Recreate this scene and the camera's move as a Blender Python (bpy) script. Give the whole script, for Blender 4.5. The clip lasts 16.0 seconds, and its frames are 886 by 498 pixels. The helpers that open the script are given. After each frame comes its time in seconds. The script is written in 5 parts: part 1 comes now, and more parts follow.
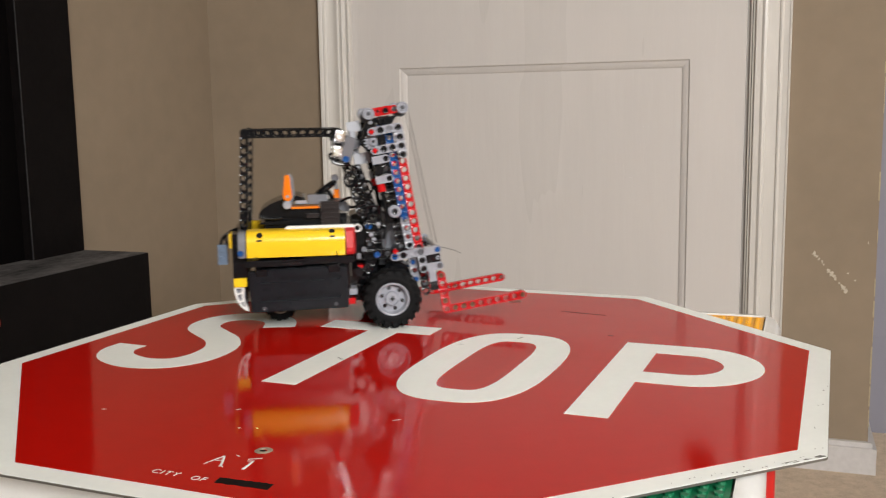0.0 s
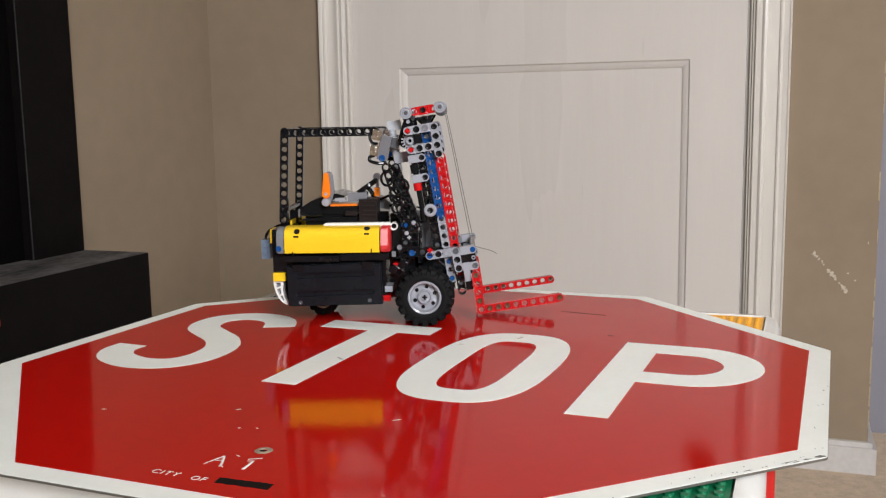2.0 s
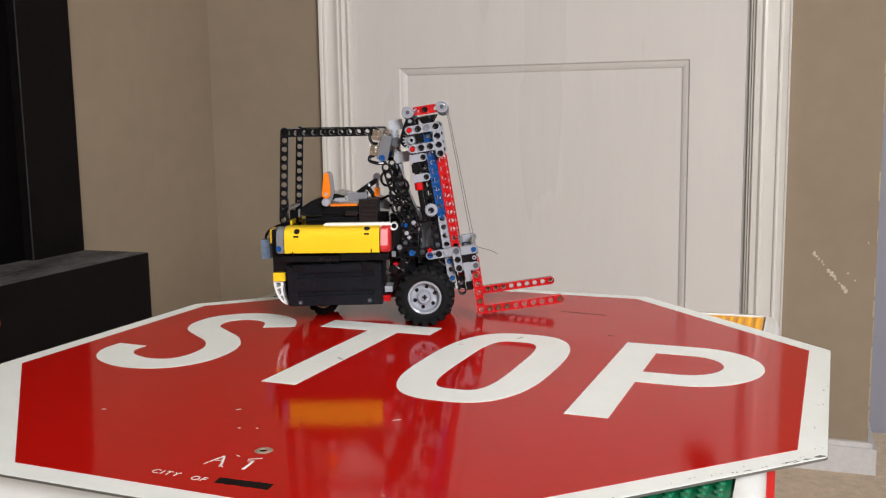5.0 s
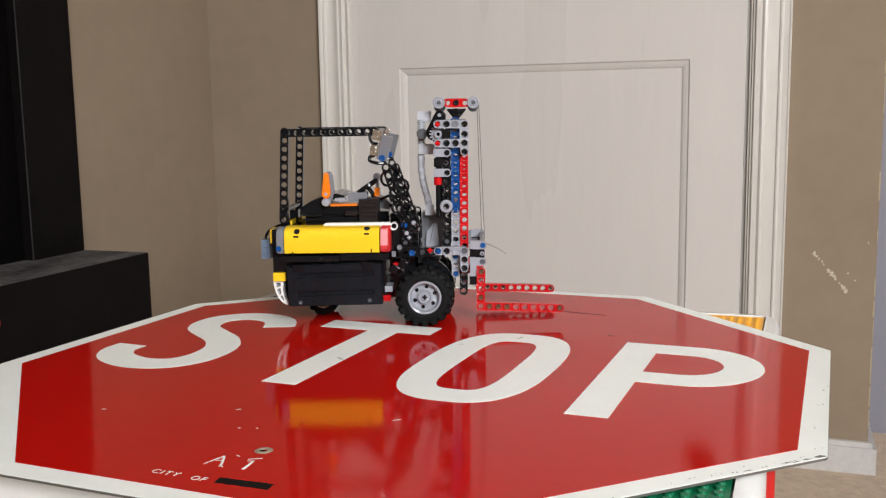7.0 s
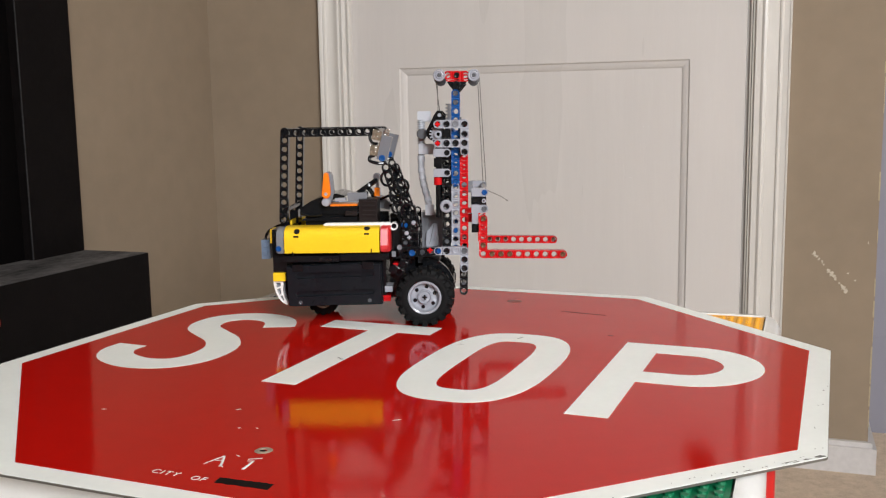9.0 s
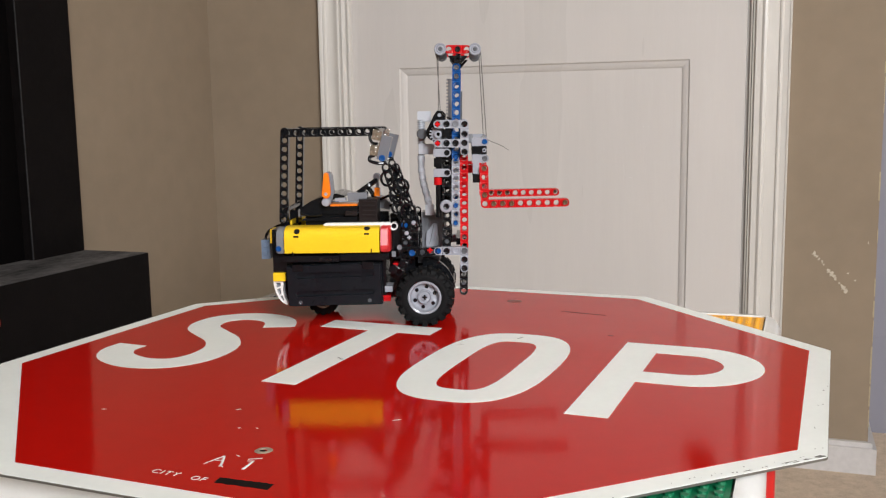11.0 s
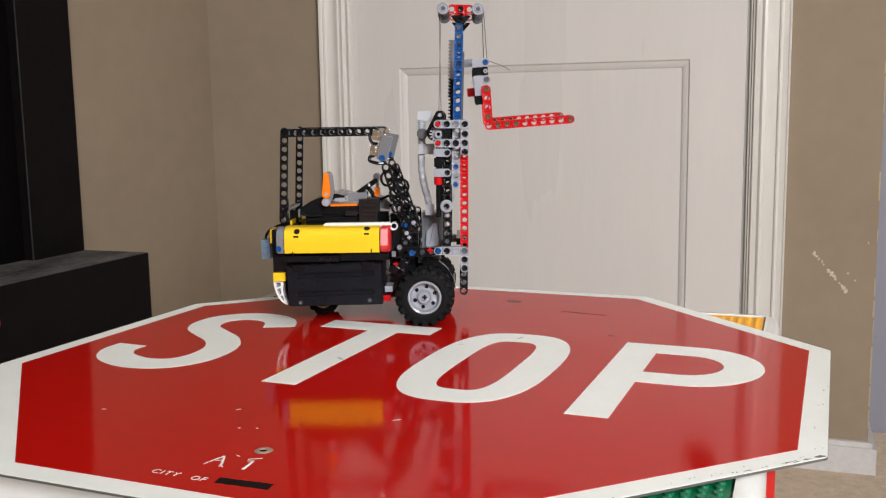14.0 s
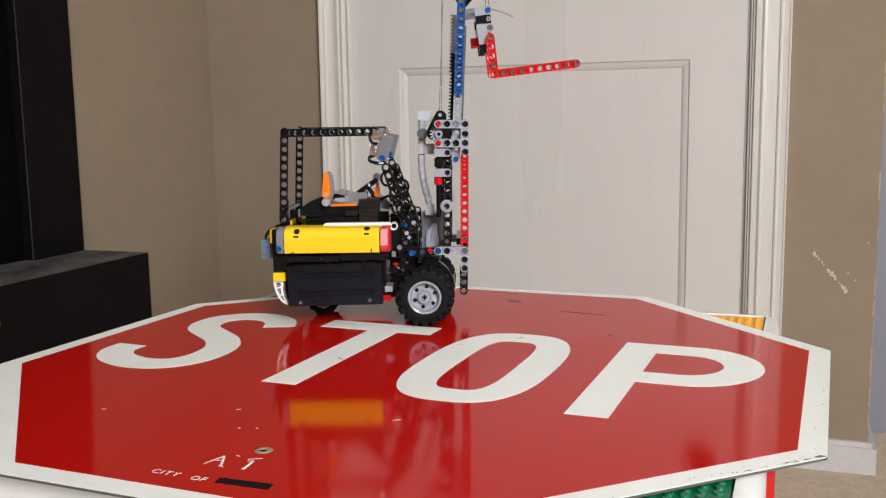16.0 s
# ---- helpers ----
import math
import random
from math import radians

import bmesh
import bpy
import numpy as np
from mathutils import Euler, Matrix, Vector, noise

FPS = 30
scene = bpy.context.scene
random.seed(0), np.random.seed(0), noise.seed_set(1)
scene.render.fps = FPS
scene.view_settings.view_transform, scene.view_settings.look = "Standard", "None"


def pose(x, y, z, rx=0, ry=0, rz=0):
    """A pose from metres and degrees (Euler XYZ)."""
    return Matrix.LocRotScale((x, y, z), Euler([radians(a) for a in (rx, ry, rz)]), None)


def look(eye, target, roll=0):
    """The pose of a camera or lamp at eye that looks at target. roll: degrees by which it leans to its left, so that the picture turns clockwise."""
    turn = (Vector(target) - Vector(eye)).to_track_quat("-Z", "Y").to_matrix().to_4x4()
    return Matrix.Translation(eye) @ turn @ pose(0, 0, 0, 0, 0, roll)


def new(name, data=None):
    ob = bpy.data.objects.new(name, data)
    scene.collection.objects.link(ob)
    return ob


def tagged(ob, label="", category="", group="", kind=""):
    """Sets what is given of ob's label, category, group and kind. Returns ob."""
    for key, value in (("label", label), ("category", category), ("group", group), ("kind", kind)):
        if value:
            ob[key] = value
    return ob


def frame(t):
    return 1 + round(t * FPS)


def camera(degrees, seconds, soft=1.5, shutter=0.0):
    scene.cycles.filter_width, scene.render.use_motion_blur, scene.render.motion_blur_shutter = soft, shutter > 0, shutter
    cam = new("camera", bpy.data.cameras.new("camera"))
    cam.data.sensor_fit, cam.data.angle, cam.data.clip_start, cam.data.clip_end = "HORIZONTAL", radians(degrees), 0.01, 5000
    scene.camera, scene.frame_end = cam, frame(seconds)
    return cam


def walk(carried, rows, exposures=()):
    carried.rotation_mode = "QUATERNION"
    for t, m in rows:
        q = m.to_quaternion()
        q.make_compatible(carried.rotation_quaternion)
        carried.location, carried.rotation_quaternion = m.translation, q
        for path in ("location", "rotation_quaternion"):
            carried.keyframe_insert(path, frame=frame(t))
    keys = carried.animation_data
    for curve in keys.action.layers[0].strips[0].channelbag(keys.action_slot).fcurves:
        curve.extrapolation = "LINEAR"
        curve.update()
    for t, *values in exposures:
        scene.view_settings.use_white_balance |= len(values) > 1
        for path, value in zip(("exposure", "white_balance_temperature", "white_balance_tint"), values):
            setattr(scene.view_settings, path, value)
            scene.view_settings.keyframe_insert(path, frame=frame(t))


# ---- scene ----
cam = camera(49.8, 16.0, soft=1.25, shutter=0.8)
EYE = pose(0.26669, -0.68934, 0.64800, 81.914, 0.870, 19.258)
walk(cam, [(0.0, EYE), (16.0, EYE)], [(0.0, -0.08, 6820, 10), (0.7, -0.06, 6780, 10), (1.4, -0.05, 6540, 10), (2.2, -0.03, 6500, 10), (2.8, 0.02, 6500, 10), (16.0, 0.02, 6500, 10)])

# ---- light: overcast daylight through the window behind the camera ----
world = bpy.data.worlds.new("world")
scene.world = world
world.use_nodes = True
sky = world.node_tree.nodes.new("ShaderNodeTexSky")
sky.sky_type, sky.sun_disc = 'NISHITA', False
sky.sun_elevation, sky.sun_rotation = radians(40), radians(200)
world.node_tree.links.new(sky.outputs[0], world.node_tree.nodes["Background"].inputs[0])
world.node_tree.nodes["Background"].inputs[1].default_value = 0.10


def area_lamp(name, m, sx, sy, watts, color):
    d = bpy.data.lights.new(name, 'AREA')
    d.shape, d.size, d.size_y, d.energy, d.color = 'RECTANGLE', sx, sy, watts, color
    ob = new(name, d)
    ob.matrix_world = m
    return ob


area_lamp("window_daylight", look((2.10, -2.66, 1.88), (0.2, 0.0, 0.55)), 1.22, 1.0, 167, (0.97, 0.98, 1.0))

# ---- materials ----


def mat(name, color, rough=0.5, metal=0.0, vary=0.06, scale=40.0, bump=0.0, bscale=400.0, spec=0.38, stretch=None):
    m = bpy.data.materials.new(name)
    m.use_nodes = True
    nt = m.node_tree
    b = nt.nodes["Principled BSDF"]
    b.inputs["Roughness"].default_value = rough
    b.inputs["Metallic"].default_value = metal
    b.inputs["Specular IOR Level"].default_value = spec
    tc = nt.nodes.new("ShaderNodeTexCoord")
    src = tc.outputs["Object"]
    if stretch:
        mp = nt.nodes.new("ShaderNodeMapping")
        mp.inputs["Scale"].default_value = stretch
        nt.links.new(src, mp.inputs[0])
        src = mp.outputs[0]
    n1, n2 = nt.nodes.new("ShaderNodeTexNoise"), nt.nodes.new("ShaderNodeTexNoise")
    n1.inputs["Scale"].default_value, n2.inputs["Scale"].default_value = scale, scale * 7.3
    n1.inputs["Detail"].default_value, n2.inputs["Detail"].default_value = 4, 6
    nt.links.new(src, n1.inputs["Vector"])
    nt.links.new(src, n2.inputs["Vector"])
    mix = nt.nodes.new("ShaderNodeMath")
    mix.operation = 'MULTIPLY_ADD'
    mix.inputs[1].default_value = 0.45
    half = nt.nodes.new("ShaderNodeMath")
    half.operation = 'MULTIPLY'
    half.inputs[1].default_value = 0.55
    nt.links.new(n2.outputs["Fac"], mix.inputs[0])
    nt.links.new(n1.outputs["Fac"], half.inputs[0])
    nt.links.new(half.outputs[0], mix.inputs[2])
    ramp = nt.nodes.new("ShaderNodeValToRGB")
    ramp.color_ramp.elements[0].position, ramp.color_ramp.elements[1].position = 0.3, 0.7
    ramp.color_ramp.elements[0].color = (*[c * (1 - vary) for c in color], 1)
    ramp.color_ramp.elements[1].color = (*[min(1, c * (1 + vary)) for c in color], 1)
    nt.links.new(mix.outputs[0], ramp.inputs[0])
    nt.links.new(ramp.outputs[0], b.inputs["Base Color"])
    rr = nt.nodes.new("ShaderNodeMapRange")
    rr.inputs["To Min"].default_value, rr.inputs["To Max"].default_value = max(0.02, rough * 0.85), min(1, rough * 1.15)
    nt.links.new(n1.outputs["Fac"], rr.inputs[0])
    nt.links.new(rr.outputs[0], b.inputs["Roughness"])
    if bump:
        n3 = nt.nodes.new("ShaderNodeTexNoise")
        n3.inputs["Scale"].default_value, n3.inputs["Detail"].default_value = bscale, 5
        nt.links.new(src, n3.inputs["Vector"])
        bp = nt.nodes.new("ShaderNodeBump")
        bp.inputs["Strength"].default_value, bp.inputs["Distance"].default_value = bump, 0.002
        nt.links.new(n3.outputs["Fac"], bp.inputs["Height"])
        nt.links.new(bp.outputs[0], b.inputs["Normal"])
    return m


M_WALL = mat("taupe_wall_paint", (0.250, 0.196, 0.140), 0.85, spec=0.12, vary=0.08, scale=3.5, bump=0.12, bscale=70)
M_WHITE_WALL = mat("pale_wall_paint", (0.72, 0.72, 0.76), 0.6, vary=0.03, scale=3, bump=0.15, bscale=90)
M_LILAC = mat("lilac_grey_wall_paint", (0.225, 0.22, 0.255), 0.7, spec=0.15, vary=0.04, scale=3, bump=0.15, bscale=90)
M_CEIL = mat("ceiling_paint", (0.78, 0.77, 0.75), 0.7, vary=0.03, scale=3, bump=0.15, bscale=120)
M_DOOR = mat("white_door_paint", (0.57, 0.54, 0.515), 0.28, vary=0.03, scale=5, bump=0.36, bscale=60, stretch=(1, 1, 0.12))
M_TRIM = mat("white_trim_paint", (0.60, 0.575, 0.535), 0.30, spec=0.40, vary=0.06, scale=7, bump=0.5, bscale=80, stretch=(1, 1, 0.15))
# grey that stands for the shade in the gap beside the door leaf
M_GAPSHADE = mat("door_gap_shade", (0.36, 0.34, 0.32), 0.5, vary=0.1, scale=12)
M_BASE = mat("worn_baseboard_paint", (0.50, 0.48, 0.47), 0.45, vary=0.12, scale=14, bump=0.3, bscale=90)
# the light grey plastic made paler, to brighten the shaded tilt cylinder
M_LITGREY = mat("lit_grey_plastic", (0.43, 0.45, 0.49), 0.38, vary=0.04, scale=80)
M_CARPET = mat("beige_carpet", (0.55, 0.44, 0.33), 0.95, vary=0.22, scale=60, bump=1.0, bscale=500)
M_BLACKWOOD = mat("black_painted_wood", (0.0048, 0.0038, 0.0038), 0.6, spec=0.06, vary=0.3, scale=12, bump=0.15, bscale=120)
M_DUSTY = mat("dusty_black_ledge", (0.082, 0.077, 0.076), 0.85, spec=0.1, vary=0.85, scale=13, bump=0.2, bscale=200, stretch=(1.6, 0.6, 1))
M_SOOT = mat("soot_black", (0.0022, 0.0018, 0.0018), 0.95, spec=0.04, vary=0.2, scale=20)
M_SIGNWHITE = mat("white_sheeting", (0.88, 0.91, 0.87), 0.34, vary=0.035, scale=25, bump=0.02, spec=0.35)
M_SIGNRED = mat("red_sheeting", (0.475, 0.007, 0.004), 0.055, vary=0.05, scale=9, bump=0.022, bscale=230, spec=0.16)
M_ALU = mat("aluminium_edge", (0.20, 0.19, 0.17), 0.5, metal=0.7, vary=0.15, scale=60)
M_RUST = mat("rusty_ring", (0.36, 0.29, 0.22), 0.5, metal=0.3, vary=0.3, scale=200)
M_STAIN = mat("rust_stain", (0.24, 0.035, 0.022), 0.4, vary=0.4, scale=300)
M_MARKER = mat("black_marker", (0.009, 0.006, 0.006), 0.6, spec=0.08, vary=0.2, scale=100)
M_BLACK = mat("black_plastic", (0.0060, 0.0068, 0.0082), 0.15, spec=0.34, vary=0.15, scale=90)
M_PANEL = mat("dark_grey_plastic_panel", (0.0078, 0.0094, 0.0122), 0.28, spec=0.2, vary=0.12, scale=60, bump=0.02)
M_RUBBER = mat("black_rubber", (0.0072, 0.0074, 0.0078), 0.6, spec=0.08, vary=0.2, scale=120, bump=0.08, bscale=900)
M_LGREY = mat("light_grey_plastic", (0.31, 0.325, 0.365), 0.17, vary=0.04, scale=80)
M_GREY = mat("grey_plastic", (0.18, 0.19, 0.21), 0.17, vary=0.06, scale=80)
M_DGREY = mat("dark_bluish_grey_plastic", (0.09, 0.095, 0.105), 0.17, vary=0.06, scale=80)
M_WHITE = mat("white_plastic", (0.80, 0.80, 0.78), 0.17, vary=0.03, scale=60)
M_RED = mat("red_plastic", (0.50, 0.008, 0.011), 0.17, vary=0.06, scale=80)
M_TANPIN = mat("tan_brown_plastic", (0.11, 0.055, 0.024), 0.3, vary=0.15, scale=90)
M_SATIN = mat("satin_red_plastic", (0.52, 0.020, 0.022), 0.36, vary=0.06, scale=80)
M_BLUE = mat("blue_plastic", (0.007, 0.068, 0.245), 0.17, vary=0.06, scale=80)
M_YELLOW = mat("yellow_plastic", (0.86, 0.56, 0.022), 0.17, vary=0.04, scale=60)
M_ORANGE = mat("orange_plastic", (0.85, 0.20, 0.012), 0.17, vary=0.05, scale=80)
M_BROWN = mat("dark_brown_plastic", (0.011, 0.0065, 0.006), 0.4, spec=0.25, vary=0.2, scale=90)
M_PALEBLUE = mat("pale_blue_grey_plastic", (0.13, 0.18, 0.25), 0.17, vary=0.06, scale=80)
M_CHROME = mat("chrome_plastic", (0.92, 0.94, 0.98), 0.11, metal=1.0, vary=0.16, scale=150, bump=0.42, bscale=240)
M_CORD = mat("grey_cord", (0.16, 0.15, 0.14), 0.8, vary=0.2, scale=400)
M_GREEN = mat("green_plastic", (0.006, 0.15, 0.065), 0.32, vary=0.08, scale=60)
M_PLAYYELLOW = mat("golden_yellow_plastic", (0.85, 0.42, 0.02), 0.35, vary=0.08, scale=60)
M_PLAYRED = mat("bright_red_plastic", (0.46, 0.012, 0.010), 0.3, vary=0.08, scale=60)
M_SLATE = mat("slate_grey_plastic", (0.15, 0.155, 0.17), 0.2, vary=0.06, scale=80)
M_BRONZE = mat("dark_bronze", (0.035, 0.022, 0.015), 0.25, metal=0.9, vary=0.25, scale=40)
M_CORNER = mat("rubbed_corner_paint", (0.37, 0.31, 0.20), 0.8, spec=0.12, vary=0.25, scale=60)
M_EDGELIGHT = mat("edge_highlight_grey", (0.030, 0.029, 0.030), 0.7, spec=0.1, vary=0.5, scale=30)
M_SCUFF = mat("bare_plaster", (0.50, 0.44, 0.35), 0.8, vary=0.12, scale=80)

# the sign's sheet is slightly hollow: its front curls up
nt = M_SIGNRED.node_tree
tc, sep = nt.nodes.new("ShaderNodeTexCoord"), nt.nodes.new("ShaderNodeSeparateXYZ")
nt.links.new(tc.outputs["Object"], sep.inputs[0])
sq, hgt = nt.nodes.new("ShaderNodeMath"), nt.nodes.new("ShaderNodeMath")
sq.operation, hgt.operation = 'MULTIPLY_ADD', 'MULTIPLY'
nt.links.new(sep.outputs["Y"], sq.inputs[0])
sq.inputs[1].default_value, sq.inputs[2].default_value = 0.025, -0.0017
nt.links.new(sq.outputs[0], hgt.inputs[0])
nt.links.new(sep.outputs["Y"], hgt.inputs[1])
curl = nt.nodes.new("ShaderNodeBump")
curl.inputs["Strength"].default_value, curl.inputs["Distance"].default_value = 1.0, 1.0
nt.links.new(hgt.outputs[0], curl.inputs["Height"])
fine = next(n for n in nt.nodes if n.bl_idname == "ShaderNodeBump" and n != curl)
nt.links.new(curl.outputs[0], fine.inputs["Normal"])

# ---- mesh helpers (all sizes in metres) ----


def link_mesh(name, verts, faces, material, parent=None, m=None, label="", smooth=False, bevel=0.0):
    me = bpy.data.meshes.new(name)
    me.from_pydata(verts, [], faces)
    bm = bmesh.new()
    bm.from_mesh(me)
    bmesh.ops.remove_doubles(bm, verts=bm.verts, dist=1e-6)
    bmesh.ops.recalc_face_normals(bm, faces=bm.faces)
    return part(name, bm, material, parent, label, m, smooth, bevel)


def part(name, bm, material, parent=None, label="", m=None, smooth=False, bevel=0.0):
    if bevel:
        sharp = [e for e in bm.edges if len(e.link_faces) == 2 and e.calc_face_angle(0) > 0.6]
        bmesh.ops.bevel(bm, geom=sharp, offset=bevel, segments=2, affect='EDGES', clamp_overlap=True)
    me = bpy.data.meshes.new(name)
    bm.to_mesh(me)
    bm.free()
    me.materials.append(material)
    if smooth:
        for f in me.polygons:
            f.use_smooth = True
        me.set_sharp_from_angle(angle=radians(35))
    ob = new(name, me)
    if parent:
        ob.parent = parent
    if m is not None:
        ob.matrix_basis = m
    if label:
        tagged(ob, label)
    return ob


def add_box(bm, x0, x1, y0, y1, z0, z1, m=None):
    v = [bm.verts.new((x, y, z)) for x in (x0, x1) for y in (y0, y1) for z in (z0, z1)]
    fs = [bm.faces.new([v[i] for i in q]) for q in ((0, 1, 3, 2), (4, 6, 7, 5), (0, 4, 5, 1), (2, 3, 7, 6), (0, 2, 6, 4), (1, 5, 7, 3))]
    if m is not None:
        bmesh.ops.transform(bm, matrix=m, verts=v)
    return v


def box(name, x0, x1, y0, y1, z0, z1, material, parent=None, label="", bevel=0.0, m=None):
    bm = bmesh.new()
    add_box(bm, x0, x1, y0, y1, z0, z1)
    return part(name, bm, material, parent, label, m, bevel > 0, bevel)


def add_lathe(bm, prof, seg=24, axis='Y', m=None):
    """Turns a closed profile of (radius, along) round an axis."""
    rings = []
    vs = []
    for k in range(seg):
        a = 2 * math.pi * k / seg
        c, s = math.cos(a), math.sin(a)
        ring = []
        for r, h in prof:
            p = (r * c, h, r * s) if axis == 'Y' else (r * c, r * s, h) if axis == 'Z' else (h, r * c, r * s)
            ring.append(bm.verts.new(p))
        rings.append(ring)
        vs += ring
    n = len(prof)
    for k in range(seg):
        a, b = rings[k], rings[(k + 1) % seg]
        for i in range(n - 1):
            bm.faces.new((a[i], a[i + 1], b[i + 1], b[i]))
    if m is not None:
        bmesh.ops.transform(bm, matrix=m, verts=vs)
    return vs


def lathe(name, prof, material, parent=None, m=None, seg=24, axis='Y', label=""):
    bm = bmesh.new()
    add_lathe(bm, prof, seg, axis)
    bmesh.ops.remove_doubles(bm, verts=bm.verts, dist=1e-6)
    bmesh.ops.recalc_face_normals(bm, faces=bm.faces)
    return part(name, bm, material, parent, label, m, True)


def prism(name, poly, y0, y1, material, parent=None, m=None, label="", bevel=0.0, smooth=False):
    """A polygon in x and z, drawn out along y."""
    bm = bmesh.new()
    a = [bm.verts.new((x, y0, z)) for x, z in poly]
    b = [bm.verts.new((x, y1, z)) for x, z in poly]
    bm.faces.new(a)
    bm.faces.new(b[::-1])
    n = len(poly)
    for i in range(n):
        bm.faces.new((a[i], b[i], b[(i + 1) % n], a[(i + 1) % n]))
    bmesh.ops.recalc_face_normals(bm, faces=bm.faces)
    return part(name, bm, material, parent, label, m, smooth or bevel > 0, bevel)


def tube(name, pts, r, material, parent=None, m=None, seg=8, label="", closed=False):
    """A round bar along a smooth line of points."""
    P = [Vector(p) for p in pts]
    fine = []
    n = len(P)
    last = n if closed else n - 1
    for i in range(last):
        p0 = P[(i - 1) % n] if closed or i else P[0]
        p1, p2 = P[i], P[(i + 1) % n]
        p3 = P[(i + 2) % n] if closed or i + 2 < n else P[-1]
        for k in range(5):
            t = k / 5
            fine.append(0.5 * (2 * p1 + (p2 - p0) * t + (2 * p0 - 5 * p1 + 4 * p2 - p3) * t * t + (3 * p1 - p0 - 3 * p2 + p3) * t ** 3))
    if not closed:
        fine.append(P[-1])
    bm = bmesh.new()
    rings = []
    N = len(fine)
    for i, p in enumerate(fine):
        q = fine[(i + 1) % N] if closed or i + 1 < N else p
        o = fine[i - 1] if closed or i else p
        d = (q - o).normalized()
        u = d.cross(Vector((0.13, 0.97, 0.21))).normalized()
        w = d.cross(u)
        rings.append([bm.verts.new(p + r * (math.cos(2 * math.pi * k / seg) * u + math.sin(2 * math.pi * k / seg) * w)) for k in range(seg)])
    for i in range(N if closed else N - 1):
        a, b = rings[i], rings[(i + 1) % N]
        for k in range(seg):
            bm.faces.new((a[k], a[(k + 1) % seg], b[(k + 1) % seg], b[k]))
    if not closed:
        bm.faces.new(rings[0][::-1])
        bm.faces.new(rings[-1])
    bmesh.ops.recalc_face_normals(bm, faces=bm.faces)
    return part(name, bm, material, parent, label, m, True)


U = 0.008          # one module of the construction toy


def beam_data(n, thick=0.0074, half=0.0037):
    """Vertices and faces of a beam with n through holes along x from the origin, holes along y, counterbored on both sides."""
    V, F = [], []
    K = 16

    def ring(cx, pts, y):
        i0 = len(V)
        V.extend((cx + x, y, z) for x, z in pts)
        return [i0 + i for i in range(len(pts))]

    def band(a, b, skip=()):
        for i in range(len(a)):
            if i in skip:
                continue
            j = (i + 1) % len(a)
            F.append((a[i], a[j], b[j], b[i]))
    unit = [(math.cos(2 * math.pi * k / K), math.sin(2 * math.pi * k / K)) for k in range(K)]
    for c in range(n):
        out = []
        for x, z in unit:
            round_end = (c == 0 and x < -1e-6) or (c == n - 1 and x > 1e-6)
            if round_end:
                out.append((x * half, z * half))
            elif abs(x) < 1e-6:
                out.append((0, math.copysign(half, z)))
            else:
                s = min(1 / abs(x) * U / 2, half / max(abs(z), 1e-9))
                px, pz = x * s, z * s
                # square off the corner of the cell
                if abs(abs(x) - abs(z)) < 1e-6:
                    px, pz = math.copysign(U / 2, x), math.copysign(half, z)
                out.append((px, pz))
        rings = []
        for side in (-1, 1):
            y = side * thick / 2
            o = ring(c * U, out, y)
            for i, (px, pz) in enumerate(out):
                if abs(abs(px) - U / 2) < 1e-9 and abs(pz) < half * 0.7 and not (c == 0 and px < 0) and not (c == n - 1 and px > 0):
                    V[o[i]] = (c * U + px, y - side * 0.0011, pz)
            r0 = ring(c * U, [(x * 0.00362, z * 0.00362) for x, z in unit], y)
            r1 = ring(c * U, [(x * 0.0031, z * 0.0031) for x, z in unit], y)
            r2 = ring(c * U, [(x * 0.0031, z * 0.0031) for x, z in unit], y - side * 0.0009)
            r3 = ring(c * U, [(x * 0.00245, z * 0.00245) for x, z in unit], y - side * 0.0009)
            band(o, r0)
            band(r0, r1)
            band(r1, r2)
            band(r2, r3)
            rings.append((o, r3))
        band(rings[0][1], rings[1][1])
        skip = []
        for i in range(K):
            x, x2 = unit[i][0], unit[(i + 1) % K][0]
            px, px2 = out[i][0], out[(i + 1) % K][0]
            if abs(abs(px) - U / 2) < 1e-9 and abs(abs(px2) - U / 2) < 1e-9 and px * px2 > 0:
                skip.append(i)
        band(rings[0][0], rings[1][0], skip)
    return V, F


BEAM_MESH = {}


def beam(n, material, parent, x, y, z, angle=0.0, flat=False, name="beam", label=""):
    """A holed beam in the xz plane; angle turns it from +x up to +z, in degrees. Alike beams share one mesh."""
    key = (n, material.name)
    m = pose(x, y, z, 0, -angle, 0) @ (pose(0, 0, 0, 90, 0, 0) if flat else Matrix())
    if key in BEAM_MESH:
        ob = new(name, BEAM_MESH[key])
        ob.parent = parent
        ob.matrix_basis = m
        if label:
            tagged(ob, label)
        return ob
    V, F = beam_data(n)
    ob = link_mesh(name, V, F, material, parent, m, label, True)
    BEAM_MESH[key] = ob.data
    return ob


PIN_MESH = {}


def axle_end(material, parent, x, y, z, r=0.0024):
    """The cross-shaped end of an axle, facing -y."""
    key = (material.name, "cross")
    if key not in PIN_MESH:
        bm = bmesh.new()
        add_box(bm, -r, r, -0.0006, 0.004, -r * 0.36, r * 0.36)
        add_box(bm, -r * 0.36, r * 0.36, -0.00055, 0.004, -r, r)
        ob = part("axle_end", bm, material, parent, "", pose(x, y, z))
        PIN_MESH[key] = ob.data
        return ob
    ob = new("axle_end", PIN_MESH[key])
    ob.parent, ob.matrix_basis = parent, pose(x, y, z)
    return ob


